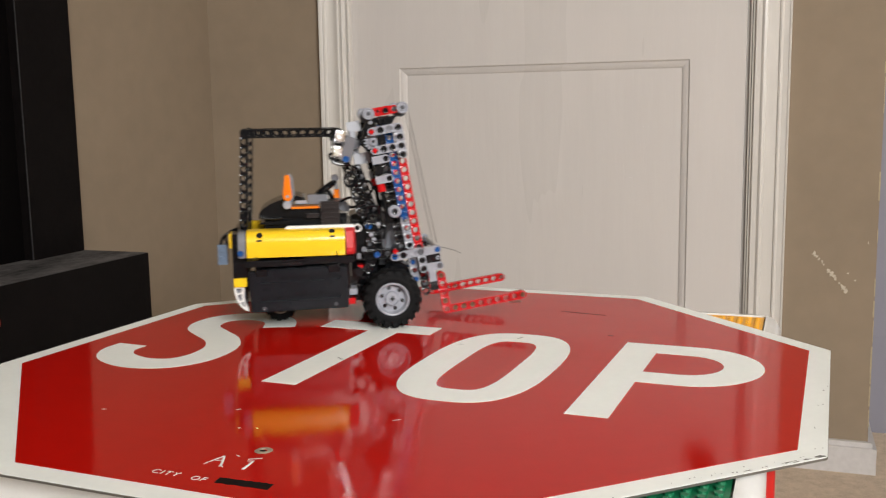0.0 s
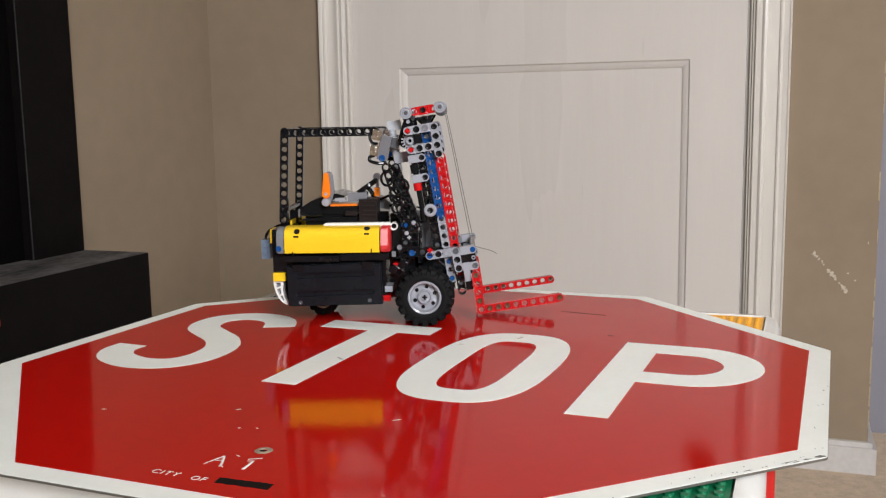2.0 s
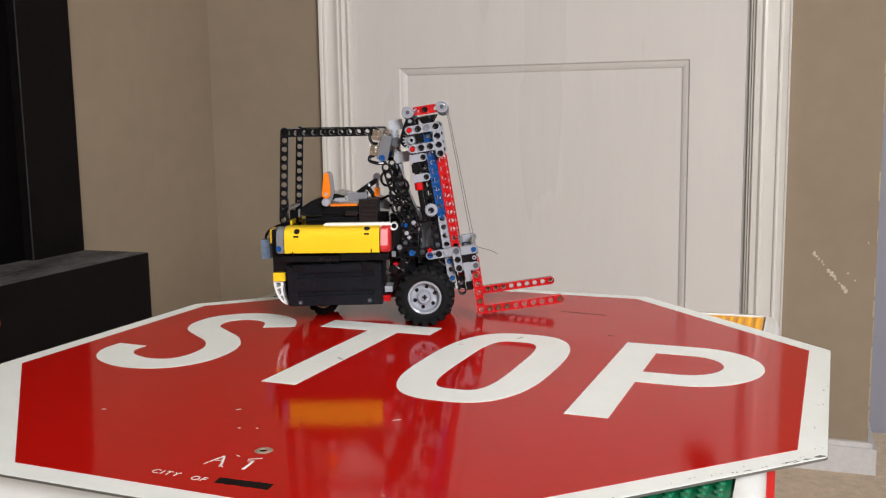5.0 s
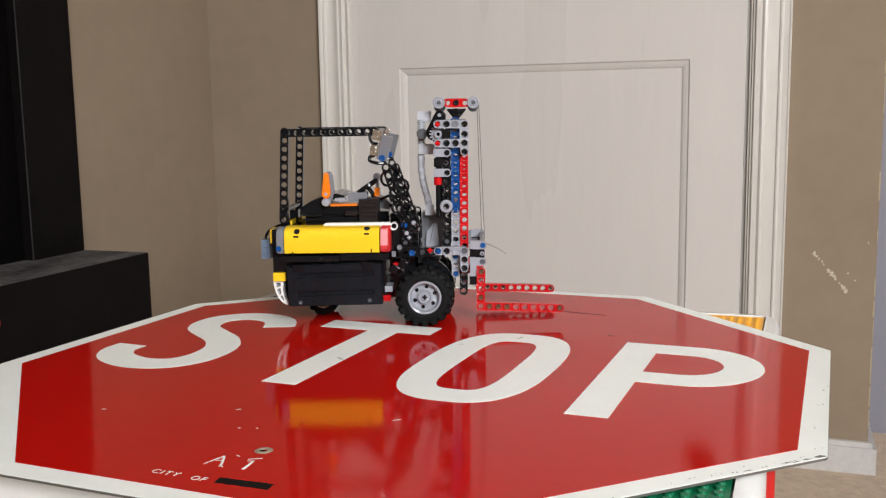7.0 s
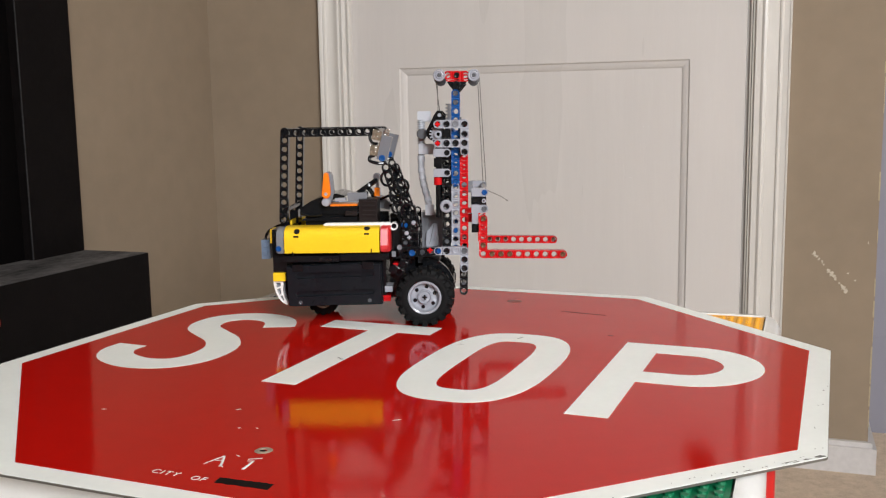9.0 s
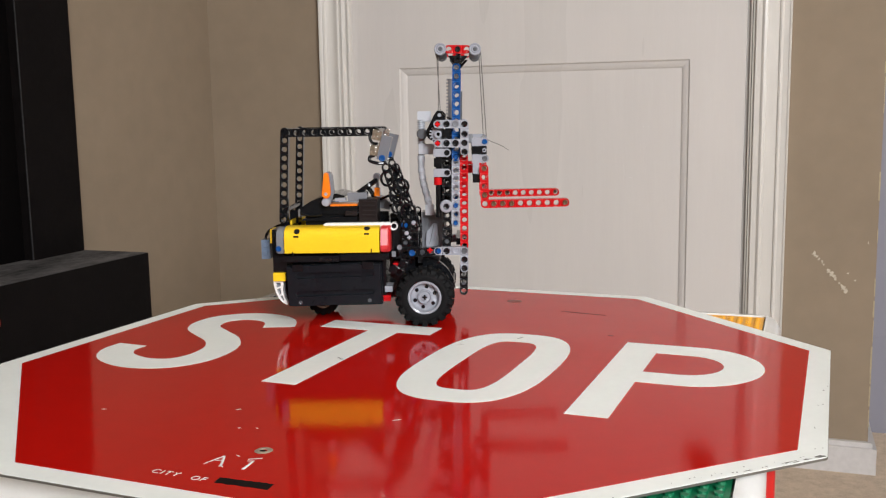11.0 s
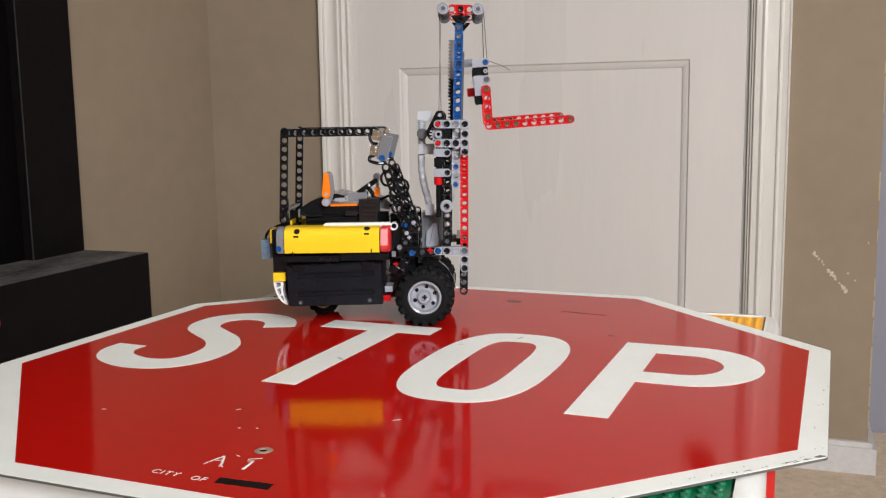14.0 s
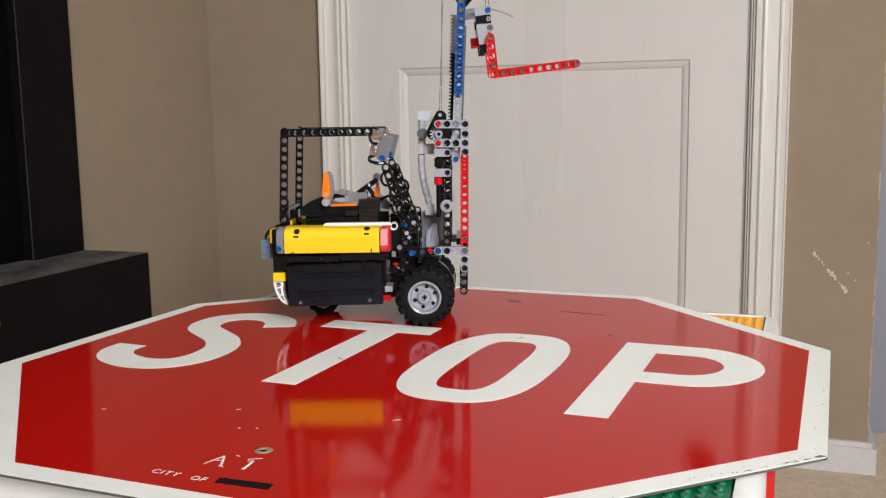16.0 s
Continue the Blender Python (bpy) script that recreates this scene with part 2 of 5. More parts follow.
def pin(material, parent, x, y, z, r=0.0029, length=0.0012, name="pin", label=""):
    """The flanged, hollow end of a connector pin, on the side that faces -y."""
    m = pose(x, y, z)
    key = (material.name, r)
    if key in PIN_MESH:
        ob = new(name, PIN_MESH[key])
        ob.parent, ob.matrix_basis = parent, m
        return ob
    ob = lathe(name, [(0.0, -0.0001), (r * 0.50, -0.0001), (r * 0.54, -length * 0.35), (r * 0.66, -length * 0.48), (r * 0.86, -length * 0.48), (r, -length * 0.1), (r, 0.004), (0, 0.004)], material, parent, m, 16, 'Y', label)
    PIN_MESH[key] = ob.data
    return ob

# ---- the room ----
TOP = 0.457            # height of the sign's face over the floor
WY, WX = 1.0816, -0.871  # faces of the door wall and of the chimney-side wall


def structure(ob, label, category):
    return tagged(ob, label, category, "", "structure")


structure(box("floor", -2.2, 3.4, -3.0, 4.2, -0.05, 0.008, M_CARPET), "beige cut-pile carpet floor", "floor")
structure(box("ceiling", -2.2, 3.4, -3.0, 4.2, 2.45, 2.55, M_CEIL), "plain white painted ceiling", "ceiling")
# the door wall, in pieces round the door opening
DX0, DX1, DH = -0.548, 0.213, 2.03
bm = bmesh.new()
add_box(bm, WX - 0.1, DX0 - 0.006, WY, WY + 0.12, 0, 2.45)
add_box(bm, DX0 - 0.006, DX1 + 0.006, WY, WY + 0.12, DH + 0.006, 2.45)
add_box(bm, DX1 + 0.006, 0.4315, WY, WY + 0.12, 0, 2.45)
structure(part("wall_north", bm, M_WALL), "taupe painted wall with scuffed paint beside the door", "wall")
structure(box("wall_west", WX - 0.1, WX, -3.0, WY, 0, 2.45, M_WALL), "taupe painted wall behind the black fireplace", "wall")
structure(box("wall_return", 0.34, 0.4285, WY + 0.12, 1.312, 0, 2.45, M_WHITE_WALL), "pale wall beyond the corner", "wall")
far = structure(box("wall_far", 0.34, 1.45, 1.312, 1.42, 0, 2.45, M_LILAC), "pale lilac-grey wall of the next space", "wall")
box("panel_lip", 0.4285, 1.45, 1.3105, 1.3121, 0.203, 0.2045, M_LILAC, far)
structure(box("wall_far", 1.45, 3.4, 3.9, 4.0, 0, 2.45, M_WHITE_WALL), "pale plain wall of the next space", "wall")
structure(box("wall_hall", 1.35, 1.45, 1.42, 3.9, 0, 2.45, M_WHITE_WALL), "pale plain wall of the next space", "wall")
# worn corner where the taupe paint has rubbed off
bm = bmesh.new()
g = random.Random(11)
z = 0.055
while z < 1.3:
    h = g.uniform(0.012, 0.05)
    w = g.uniform(0.0006, 0.0026)
    if g.random() < 0.75:
        add_box(bm, 0.4317 - w, 0.4318, WY - 0.0003, WY + 0.004, z, z + h)
    z += h + g.uniform(0.001, 0.012)
structure(part("wall_corner", bm, M_CORNER), "rubbed pale yellowish corner of the wall", "wall mark")
structure(box("wall_closet", -2.2, 0.34, 2.2, 2.3, 0, 2.45, M_WHITE_WALL), "plain wall behind the door", "wall")
structure(box("wall_east", 3.3, 3.4, -3.0, 4.0, 0, 2.45, M_WALL), "plain taupe side wall", "wall")
bm = bmesh.new()
add_box(bm, WX - 0.1, 1.43, -2.82, -2.7, 0, 2.45)
add_box(bm, 2.77, 3.3, -2.82, -2.7, 0, 2.45)
add_box(bm, 1.43, 2.77, -2.82, -2.7, 0, 1.30)
add_box(bm, 1.43, 2.77, -2.82, -2.7, 2.38, 2.45)
structure(part("wall_south", bm, M_WALL), "taupe wall with a large window", "wall")
win = structure(box("window_1", 1.43, 2.77, -2.84, -2.68, 1.27, 1.30, M_TRIM), "white framed window giving daylight", "window")
for x0, x1, z0, z1 in ((1.43, 1.48, 1.30, 2.38), (2.72, 2.77, 1.30, 2.38), (2.08, 2.12, 1.30, 2.38), (1.48, 2.72, 2.33, 2.38), (1.48, 2.72, 1.30, 1.35)):
    box("window_frame", x0, x1, -2.79, -2.73, z0, z1, M_TRIM, win)
# the paint chips on the wall beside the door
streak = []
for i in range(26):
    g = random.Random(40 + i)
    t = (i + g.uniform(-0.5, 0.5)) / 25
    big = 1.0 + 1.3 * math.exp(-((t - 0.55) / 0.09) ** 2) + 1.5 * math.exp(-((t - 0.95) / 0.08) ** 2) + 0.8 * math.exp(-((t - 0.05) / 0.07) ** 2)
    if big < 1.2 and g.random() < 0.3:
        continue
    streak.append((0.341 + 0.056 * t + g.uniform(-0.0022, 0.0022), -0.0575 - 0.070 * t + g.uniform(-0.002, 0.002), 0.0036 * big, 0.0044 * big, g.uniform(15, 60)))
streak += [(0.398, -0.094, 0.003, 0.005, 60), (0.410, -0.106, 0.003, 0.004, 50), (0.428, -0.040, 0.002, 0.006, 0)]
for k, (x, z, w, h, a) in enumerate(streak):
    rnd = random.Random(k)
    poly = []
    for i in range(15):
        r = rnd.uniform(0.45, 1.0)
        px, pz = w * 0.45 * r * math.cos(i * 0.4189), h * 0.5 * r * math.sin(i * 0.4189)
        ca, sa = math.cos(radians(a)), math.sin(radians(a))
        poly.append((x - 0.011 + px * ca + pz * sa, TOP + z - px * sa + pz * ca))
    structure(prism("wall_scuff", poly, WY - 0.0004 - 0.00006 * k, WY + 0.001, M_SCUFF), "chipped paint mark showing pale plaster", "wall mark")


def moulding(name, prof, x_from, z0, z1, parent, side):
    """An upright moulding on the door wall: profile of (across, proud)."""
    poly = [(x_from + side * a, WY - p) for a, p in prof]
    V = [(x, y, z) for z in (z0, z1) for x, y in poly]
    n = len(poly)
    F = [tuple(range(n)), tuple(range(2 * n - 1, n - 1, -1))] + [(i, (i + 1) % n, n + (i + 1) % n, n + i) for i in range(n)]
    return link_mesh(name, V, F, M_TRIM, parent, None, "", True)


# door casing: fluted boards on both sides and over the head
CAS_L = [(0, -0.001), (0, 0.0085), (0.0015, 0.0112), (0.004, 0.0118), (0.0062, 0.0105), (0.0085, 0.0082), (0.0105, 0.0085), (0.0125, 0.0125), (0.0155, 0.0138), (0.0185, 0.0128), (0.0205, 0.0100), (0.0235, 0.0100), (0.0255, 0.0125),
         (0.0275, 0.0125), (0.0305, 0.0105), (0.0370, 0.0092), (0.0440, 0.0096), (0.0500, 0.0122), (0.0515, 0.0150), (0.0545, 0.0160), (0.0570, 0.0152), (0.0600, 0.0170), (0.0645, 0.0172), (0.0660, 0.0150), (0.0660, -0.001)]
CAS_R = [(0, -0.001), (0, 0.0100), (0.0012, 0.0112), (0.0105, 0.0118), (0.0120, 0.0136), (0.0150, 0.0150), (0.0190, 0.0142), (0.0205, 0.0116), (0.0385, 0.0110), (0.0400, 0.0136), (0.0425, 0.0144), (0.0445, 0.0128), (0.0460, 0.0116), (0.0545, 0.0124), (0.0560, 0.0140), (0.0580, 0.0142), (0.0590, 0.0125), (0.0590, -0.001)]
casing = structure(moulding("door_casing", CAS_L, DX0 + 0.0065, 0, DH + 0.07, None, -1), "white painted fluted door casing", "door casing")
moulding("casing_board", CAS_R, DX1 + 0.0100, 0, DH + 0.07, casing, 1)
box("head_board", DX0 + 0.006, DX1 - 0.004, WY - 0.018, WY, DH, DH + 0.07, M_TRIM, casing, "", 0.003)
# jamb strips that show between leaf and casing; the right one's grey paints the gap's shade
box("jamb", DX1 - 0.0040, DX1 + 0.0058, WY + 0.0052, WY + 0.12, 0, DH, M_GAPSHADE, casing, "jamb strip coloured grey for the shade in the door's gap")
box("jamb_bead", DX1 + 0.0020, DX1 + 0.0046, WY - 0.0015, WY + 0.006, 0, DH, M_TRIM, casing, "", 0.0007)
box("jamb_bead", DX1 + 0.0060, DX1 + 0.0096, WY - 0.0060, WY - 0.0005, 0, DH, M_TRIM, casing, "", 0.0007)
box("jamb", DX0 - 0.0055, DX0 + 0.001, WY + 0.004, WY + 0.12, 0, DH, M_TRIM, casing)

# the door: stiles, rails and sunk panels
LY = WY + 0.002     # face of the leaf
door = structure(box("door_1", DX0 + 0.0015, DX1 - 0.0045, LY + 0.022, LY + 0.034, 0.008, DH - 0.004, M_DOOR), "closed white painted panelled wooden door", "door")
PX0, PX1, PZ0, PZ1 = -0.443, 0.1135, 0.215, TOP + 0.280
for nm, x0, x1, z0, z1 in (("stile", DX0 + 0.0015, PX0, 0.008, DH - 0.004), ("stile", PX1, DX1 - 0.0045, 0.008, DH - 0.004), ("rail", PX0, PX1, 0.008, PZ0), ("rail", PX0, PX1, PZ1, 1.02), ("rail", PX0, PX1, 1.88, DH - 0.004)):
    box(nm, x0, x1, LY, LY + 0.0225, z0, z1, M_DOOR, door)
for z0, z1 in ((PZ0, PZ1), (1.02, 1.88)):
    # sloping bead round the panel, then the flat field
    V = []
    for d, y in ((0, LY + 0.0003), (0.0025, LY + 0.0030), (0.0070, LY + 0.0042), (0.0120, LY + 0.0062), (0.0150, LY + 0.0085)):
        V += [(PX0 + d, y, z0 + d), (PX1 - d, y, z0 + d), (PX1 - d, y, z1 - d), (PX0 + d, y, z1 - d)]
    F = [(4 * r + i, 4 * r + (i + 1) % 4, 4 * r + 4 + (i + 1) % 4, 4 * r + 4 + i) for r in range(4) for i in range(4)]
    link_mesh("panel_bead", V, F, M_DOOR, door)
    box("panel", PX0 + 0.0148, PX1 - 0.0148, LY + 0.0083, LY + 0.0222, z0 + 0.0148, z1 - 0.0148, M_DOOR, door)
# a dab of old filler on the panel
box("filler_patch", 0.019, 0.038, LY + 0.0081, LY + 0.0086, TOP + 0.075, TOP + 0.160, M_DOOR, door, "faint smoothed filler patch", 0.0003)

for k, (x, z, w, h) in enumerate(((-0.0044, 0.066, 0.0020, 0.024), (0.0090, 0.066, 0.0040, 0.0025), (0.0320, 0.096, 0.0016, 0.044), (0.0200, 0.1605, 0.0210, 0.0016), (0.0255, 0.112, 0.0014, 0.018))):
    box("paint_blob", x, x + w, LY + 0.0077, LY + 0.0087, TOP + z, TOP + z + h, M_DOOR, door, "raised dab of white paint", 0.0005)

# knob on its rose, over the sign
rose = lathe("door_knob", [(0, 0.001), (0.023, 0.001), (0.0238, -0.002), (0.022, -0.005), (0.012, -0.008), (0.0095, -0.014), (0.010, -0.020), (0.016, -0.023), (0.0210, -0.029), (0.0222, -0.035), (0.0206, -0.042), (0.015, -0.047), (0.007, -0.050), (0, -0.0503)], M_BRONZE, door, pose(0.155, LY, 0.892), 28, 'Y', "dark bronze round door knob")

# baseboard on the short wall beside the door, round its corner
bm = bmesh.new()
add_box(bm, DX1 + 0.07, 0.4455, WY - 0.014, WY, 0, 0.055)
add_box(bm, DX1 + 0.07, 0.4385, WY - 0.008, WY, 0.055, 0.064)
add_box(bm, 0.4315, 0.4455, WY, 1.312, 0, 0.055)
structure(part("baseboard", bm, M_BASE, None, "", None, True, 0.002), "low white painted baseboard", "baseboard")
bm = bmesh.new()
add_box(bm, WX, DX0 - 0.07, WY - 0.014, WY, 0, 0.06)
add_box(bm, WX, WX + 0.014, 0.63, WY - 0.014, 0, 0.06)
structure(part("baseboard", bm, M_BASE, None, "", None, True, 0.002), "low white painted baseboard", "baseboard")

# ---- the black fireplace on the west wall ----
fire = new("fireplace")
fire.location = (WX, 0.0, 0.0)
tagged(fire, "black painted fireplace surround with a dusty raised hearth", "fireplace")
HX, HY = 0.154, 0.630
box("hearth", 0.0, HX, -1.1, HY, 0.0, TOP - 0.0306, M_BLACKWOOD, fire, "matt black raised hearth block", 0.004)
box("ledge", 0.0, HX - 0.0015, -1.1, HY - 0.0015, TOP - 0.0322, TOP - 0.030, M_DUSTY, fire, "dusty grey ledge top", 0.0008)
box("pilaster", 0.0, 0.030, 0.507, 0.624, TOP - 0.030, 1.45, M_BLACKWOOD, fire, "plain black upright", 0.003)
box("pilaster", 0.0, 0.030, -1.06, -0.90, TOP - 0.030, 1.45, M_BLACKWOOD, fire, "plain black upright", 0.003)
box("inner_moulding", 0.0, 0.012, 0.455, 0.5069, TOP - 0.030, 1.45, M_SOOT, fire, "", 0.003)
# grey strip that paints the highlight line on the upright's edge
box("edge_strip", 0.0286, 0.0302, 0.5054, 0.5072, TOP - 0.030, 1.45, M_EDGELIGHT, fire, "thin grey strip painting the edge's highlight", 0.0)
box("mantel_shelf", 0.0, 0.17, -1.12, 0.66, 1.45, 1.50, M_BLACKWOOD, fire, "", 0.004)
box("fire_back", 0.0, 0.006, -0.90, 0.4545, TOP - 0.030, 1.45, M_SOOT, fire, "soot black firebox back")
# the red ball's edge beside the hearth
lathe("knob", [(0, -0.004), (0.018, -0.004), (0.0215, 0.0), (0.0225, 0.006), (0.0205, 0.012), (0.012, 0.016), (0, 0.017)], M_PLAYRED, fire, pose(HX + 0.0035, 0.2668, TOP - 0.0745), 28, 'X', "round red plastic knob")

# ---- the play table under the sign ----
table = new("play_table")
table.matrix_basis = pose(0, 0, 0, 0, 0, -1.3)
tagged(table, "white plastic play table with coloured studded plates and red legs", "play table")
TZ = TOP - 0.0035


def rounded_rect(x0, x1, y0, y1, r, seg=6):
    P = []
    for cx, cy, a0 in ((x1 - r, y1 - r, 0), (x0 + r, y1 - r, 90), (x0 + r, y0 + r, 180), (x1 - r, y0 + r, 270)):
        for k in range(seg + 1):
            a = radians(a0 + 90 * k / seg)
            P.append((cx + r * math.cos(a), cy + r * math.sin(a)))
    return P


TX0, TX1, TY0, TY1 = -0.2690, 0.2690, -0.275, 0.262
rings = [(rounded_rect(TX0 + 0.004, TX1 - 0.004, TY0 + 0.004, TY1 - 0.004, 0.03), TZ - 0.05), (rounded_rect(TX0, TX1, TY0, TY1, 0.034), TZ - 0.046), (rounded_rect(TX0, TX1, TY0, TY1, 0.034), TZ - 0.008),
         (rounded_rect(TX0 + 0.003, TX1 - 0.003, TY0 + 0.003, TY1 - 0.003, 0.032), TZ - 0.002), (rounded_rect(TX0 + 0.006, TX1 - 0.006, TY0 + 0.006, TY1 - 0.006, 0.020), TZ),
         (rounded_rect(TX0 + 0.0140, TX1 - 0.0140, TY0 + 0.0075, TY1 - 0.0105, 0.006), TZ), (rounded_rect(TX0 + 0.0150, TX1 - 0.0150, TY0 + 0.0080, TY1 - 0.0112, 0.005), TZ - 0.0048)]
V = [(x, y, z) for P, z in rings for x, y in P]
n = len(rings[0][0])
F = [(r * n + i, r * n + (i + 1) % n, (r + 1) * n + (i + 1) % n, (r + 1) * n + i) for r in range(len(rings) - 1) for i in range(n)]
F += [tuple(range(n - 1, -1, -1)), tuple(range((len(rings) - 1) * n, len(rings) * n))]
link_mesh("table_rim", V, F, M_WHITE, table, None, "white rounded plastic rim", True)


def stud_plate(name, x0, x1, y0, y1, material, label):
    bm = bmesh.new()
    z = TZ - 0.0044
    add_box(bm, x0, x1, y0, y1, z, z + 0.0032)
    nx, ny = int((x1 - x0) / 0.008), int((y1 - y0) / 0.008)
    for i in range(nx):
        for j in range(ny):
            cx, cy = x0 + 0.004 + i * 0.008, y0 + 0.004 + j * 0.008
            lo = [bm.verts.new((cx + 0.0025 * math.cos(a * math.pi / 4), cy + 0.0025 * math.sin(a * math.pi / 4), z + 0.0031)) for a in range(8)]
            hi = [bm.verts.new((v.co.x, v.co.y, z + 0.0049)) for v in lo]
            bm.faces.new(hi)
            for k in range(8):
                bm.faces.new((lo[k], lo[(k + 1) % 8], hi[(k + 1) % 8], hi[k]))
    return part(name, bm, material, table, label)


stud_plate("stud_plate", 0.004, 0.2535, 0.004, 0.2500, M_PLAYYELLOW, "golden yellow studded building plate")
stud_plate("stud_plate", 0.004, 0.2535, -0.2660, -0.004, M_GREEN, "green studded building plate")
stud_plate("stud_plate", -0.2535, -0.004, -0.2660, -0.004, M_WHITE, "white studded building plate")
stud_plate("stud_plate", -0.2535, -0.004, 0.004, 0.2500, M_BLUE, "blue studded building plate")
for sx, sy in ((TX0 + 0.03, TY0 + 0.06), (TX1 + 0.0015, -0.115), (TX0 + 0.03, TY1 - 0.04), (TX1 - 0.03, TY1 - 0.04)):
    side = 1 if sx > TX1 else 0
    lathe("leg", [(0, 0), (0.009 - 0.0058 * side, 0), (0.009 - 0.0058 * side, 0.01), (0.013 - 0.0098 * side, TZ - 0.06 + 0.04 * side), (0.013 - 0.0098 * side, TZ - 0.045 + 0.03 * side), (0, TZ - 0.045 + 0.03 * side)], M_PLAYRED, table, pose(sx, sy, 0), 20, 'Z', "red plastic table leg")

# ---- the stop sign ----
sign = new("stop_sign")
SIGN = pose(0, 0, TOP, 0, 0, -3.0)
sign.matrix_basis = SIGN
tagged(sign, "worn red and white octagonal metal stop sign laid flat", "traffic sign")
k8 = math.tan(math.pi / 8)


def octagon(a, r=0.0):
    """Corners of an octagon with flats at distance a, its corners rounded a little."""
    P = []
    c = [Vector((a * x, a * y, 0)) for x, y in ((k8, -1), (1, -k8), (1, k8), (k8, 1), (-k8, 1), (-1, k8), (-1, -k8), (-k8, -1))]
    for i in range(8):
        p, q, o = c[i], c[(i + 1) % 8], c[i - 1]
        u, w = (o - p).normalized(), (q - p).normalized()
        for t in (0, 0.25, 0.5, 0.75, 1) if r else (0,):
            P.append(p + u * r * (1 - t) ** 2 + w * r * t ** 2)
    return P


def flat(name, poly, z0, z1, material, label="", holes=()):
    bm = bmesh.new()
    es = []
    for loop in (poly, *holes):
        vs = [bm.verts.new((p[0], p[1], 0)) for p in loop]
        es += [bm.edges.new((vs[i], vs[(i + 1) % len(vs)])) for i in range(len(vs))]
    bmesh.ops.triangle_fill(bm, use_beauty=True, edges=es)
    for f in bm.faces:
        if f.normal.z < 0:
            f.normal_flip()
    ret = bmesh.ops.extrude_face_region(bm, geom=bm.faces[:])
    top = [v for v in ret["geom"] if isinstance(v, bmesh.types.BMVert)]
    for v in bm.verts:
        v.co.z = z0
    for v in top:
        v.co.z = z1
    bmesh.ops.recalc_face_normals(bm, faces=bm.faces)
    return part(name, bm, material, sign, label)


flat("plate", octagon(0.3050, 0.0022), -0.0021, -0.0007, M_ALU, "bare aluminium plate edge")
flat("border", octagon(0.3048, 0.0022), -0.0008, -0.0004, M_SIGNWHITE, "off-white reflective sheeting")
flat("red_field", octagon(0.2890), -0.0005, -0.0002, M_SIGNRED, "glossy red sheeting")
Z0, Z1 = -0.0003, 0.0


def stroke(path, w):
    """Outline of a bent stroke of even width."""
    A, B = [], []
    for i, p in enumerate(path):
        d = (Vector(path[min(i + 1, len(path) - 1)]) - Vector(path[max(i - 1, 0)])).normalized()
        A.append((p[0] - d.y * w / 2, p[1] + d.x * w / 2))
        B.append((p[0] + d.y * w / 2, p[1] - d.x * w / 2))
    return A + B[::-1]


def arc(cx, cy, rx, ry, a0, a1, n=18):
    return [(cx + rx * math.cos(radians(a0 + (a1 - a0) * i / n)), cy + ry * math.sin(radians(a0 + (a1 - a0) * i / n))) for i in range(n + 1)]


S_knots = [(-0.246, -0.040), (-0.245, -0.060), (-0.231, -0.078), (-0.205, -0.088), (-0.180, -0.083), (-0.1665, -0.066), (-0.1640, -0.044), (-0.1690, -0.021), (-0.1845, 0.001),
           (-0.2075, 0.018), (-0.2275, 0.034), (-0.2355, 0.055), (-0.2315, 0.075), (-0.2140, 0.0895), (-0.1925, 0.090), (-0.1740, 0.079), (-0.1625, 0.058)]
S_path = []
for i in range(len(S_knots) - 1):
    p0, p1, p2, p3 = (Vector(S_knots[min(max(j, 0), len(S_knots) - 1)]) for j in (i - 1, i, i + 1, i + 2))
    for t in (0, 0.25, 0.5, 0.75):
        S_path.append(tuple(0.5 * (2 * p1 + (p2 - p0) * t + (2 * p0 - 5 * p1 + 4 * p2 - p3) * t * t + (3 * p1 - p0 - 3 * p2 + p3) * t ** 3)))
S_path.append(S_knots[-1])
flat("letter_s", stroke(S_path, 0.0290), Z0, Z1, M_SIGNWHITE)
flat("letter_t", [(-0.1275, 0.0725), (-0.087, 0.0725), (-0.0785, 0.0725), (-0.0785, -0.101), (-0.0500, -0.101), (-0.0500, 0.0725), (-0.019, 0.0725), (-0.019, 0.101), (-0.1275, 0.101)], Z0, Z1, M_SIGNWHITE)


def oval(cx, a, b, n=2.5):
    """A squarish oval, as the round letters have it."""
    P = []
    for i in range(56):
        c, q = math.cos(2 * math.pi * i / 56), math.sin(2 * math.pi * i / 56)
        P.append((cx + a * math.copysign(abs(c) ** (2 / n), c), b * math.copysign(abs(q) ** (2 / n), q)))
    return P


flat("letter_o", oval(0.0615, 0.0530, 0.1020, 2.8), Z0, Z1, M_SIGNWHITE, "", [oval(0.0620, 0.0228, 0.0735, 3.7)])
flat("letter_p", [(0.148, -0.101), (0.1765, -0.101), (0.1765, -0.0135)] + arc(0.206, 0.0437, 0.0545, 0.0573, -90, 90, 20) + [(0.148, 0.101)], Z0, Z1, M_SIGNWHITE, "", [[(0.1765, 0.0145)] + arc(0.203, 0.0437, 0.0285, 0.0290, -90, 90, 14) + [(0.1765, 0.0727)]])


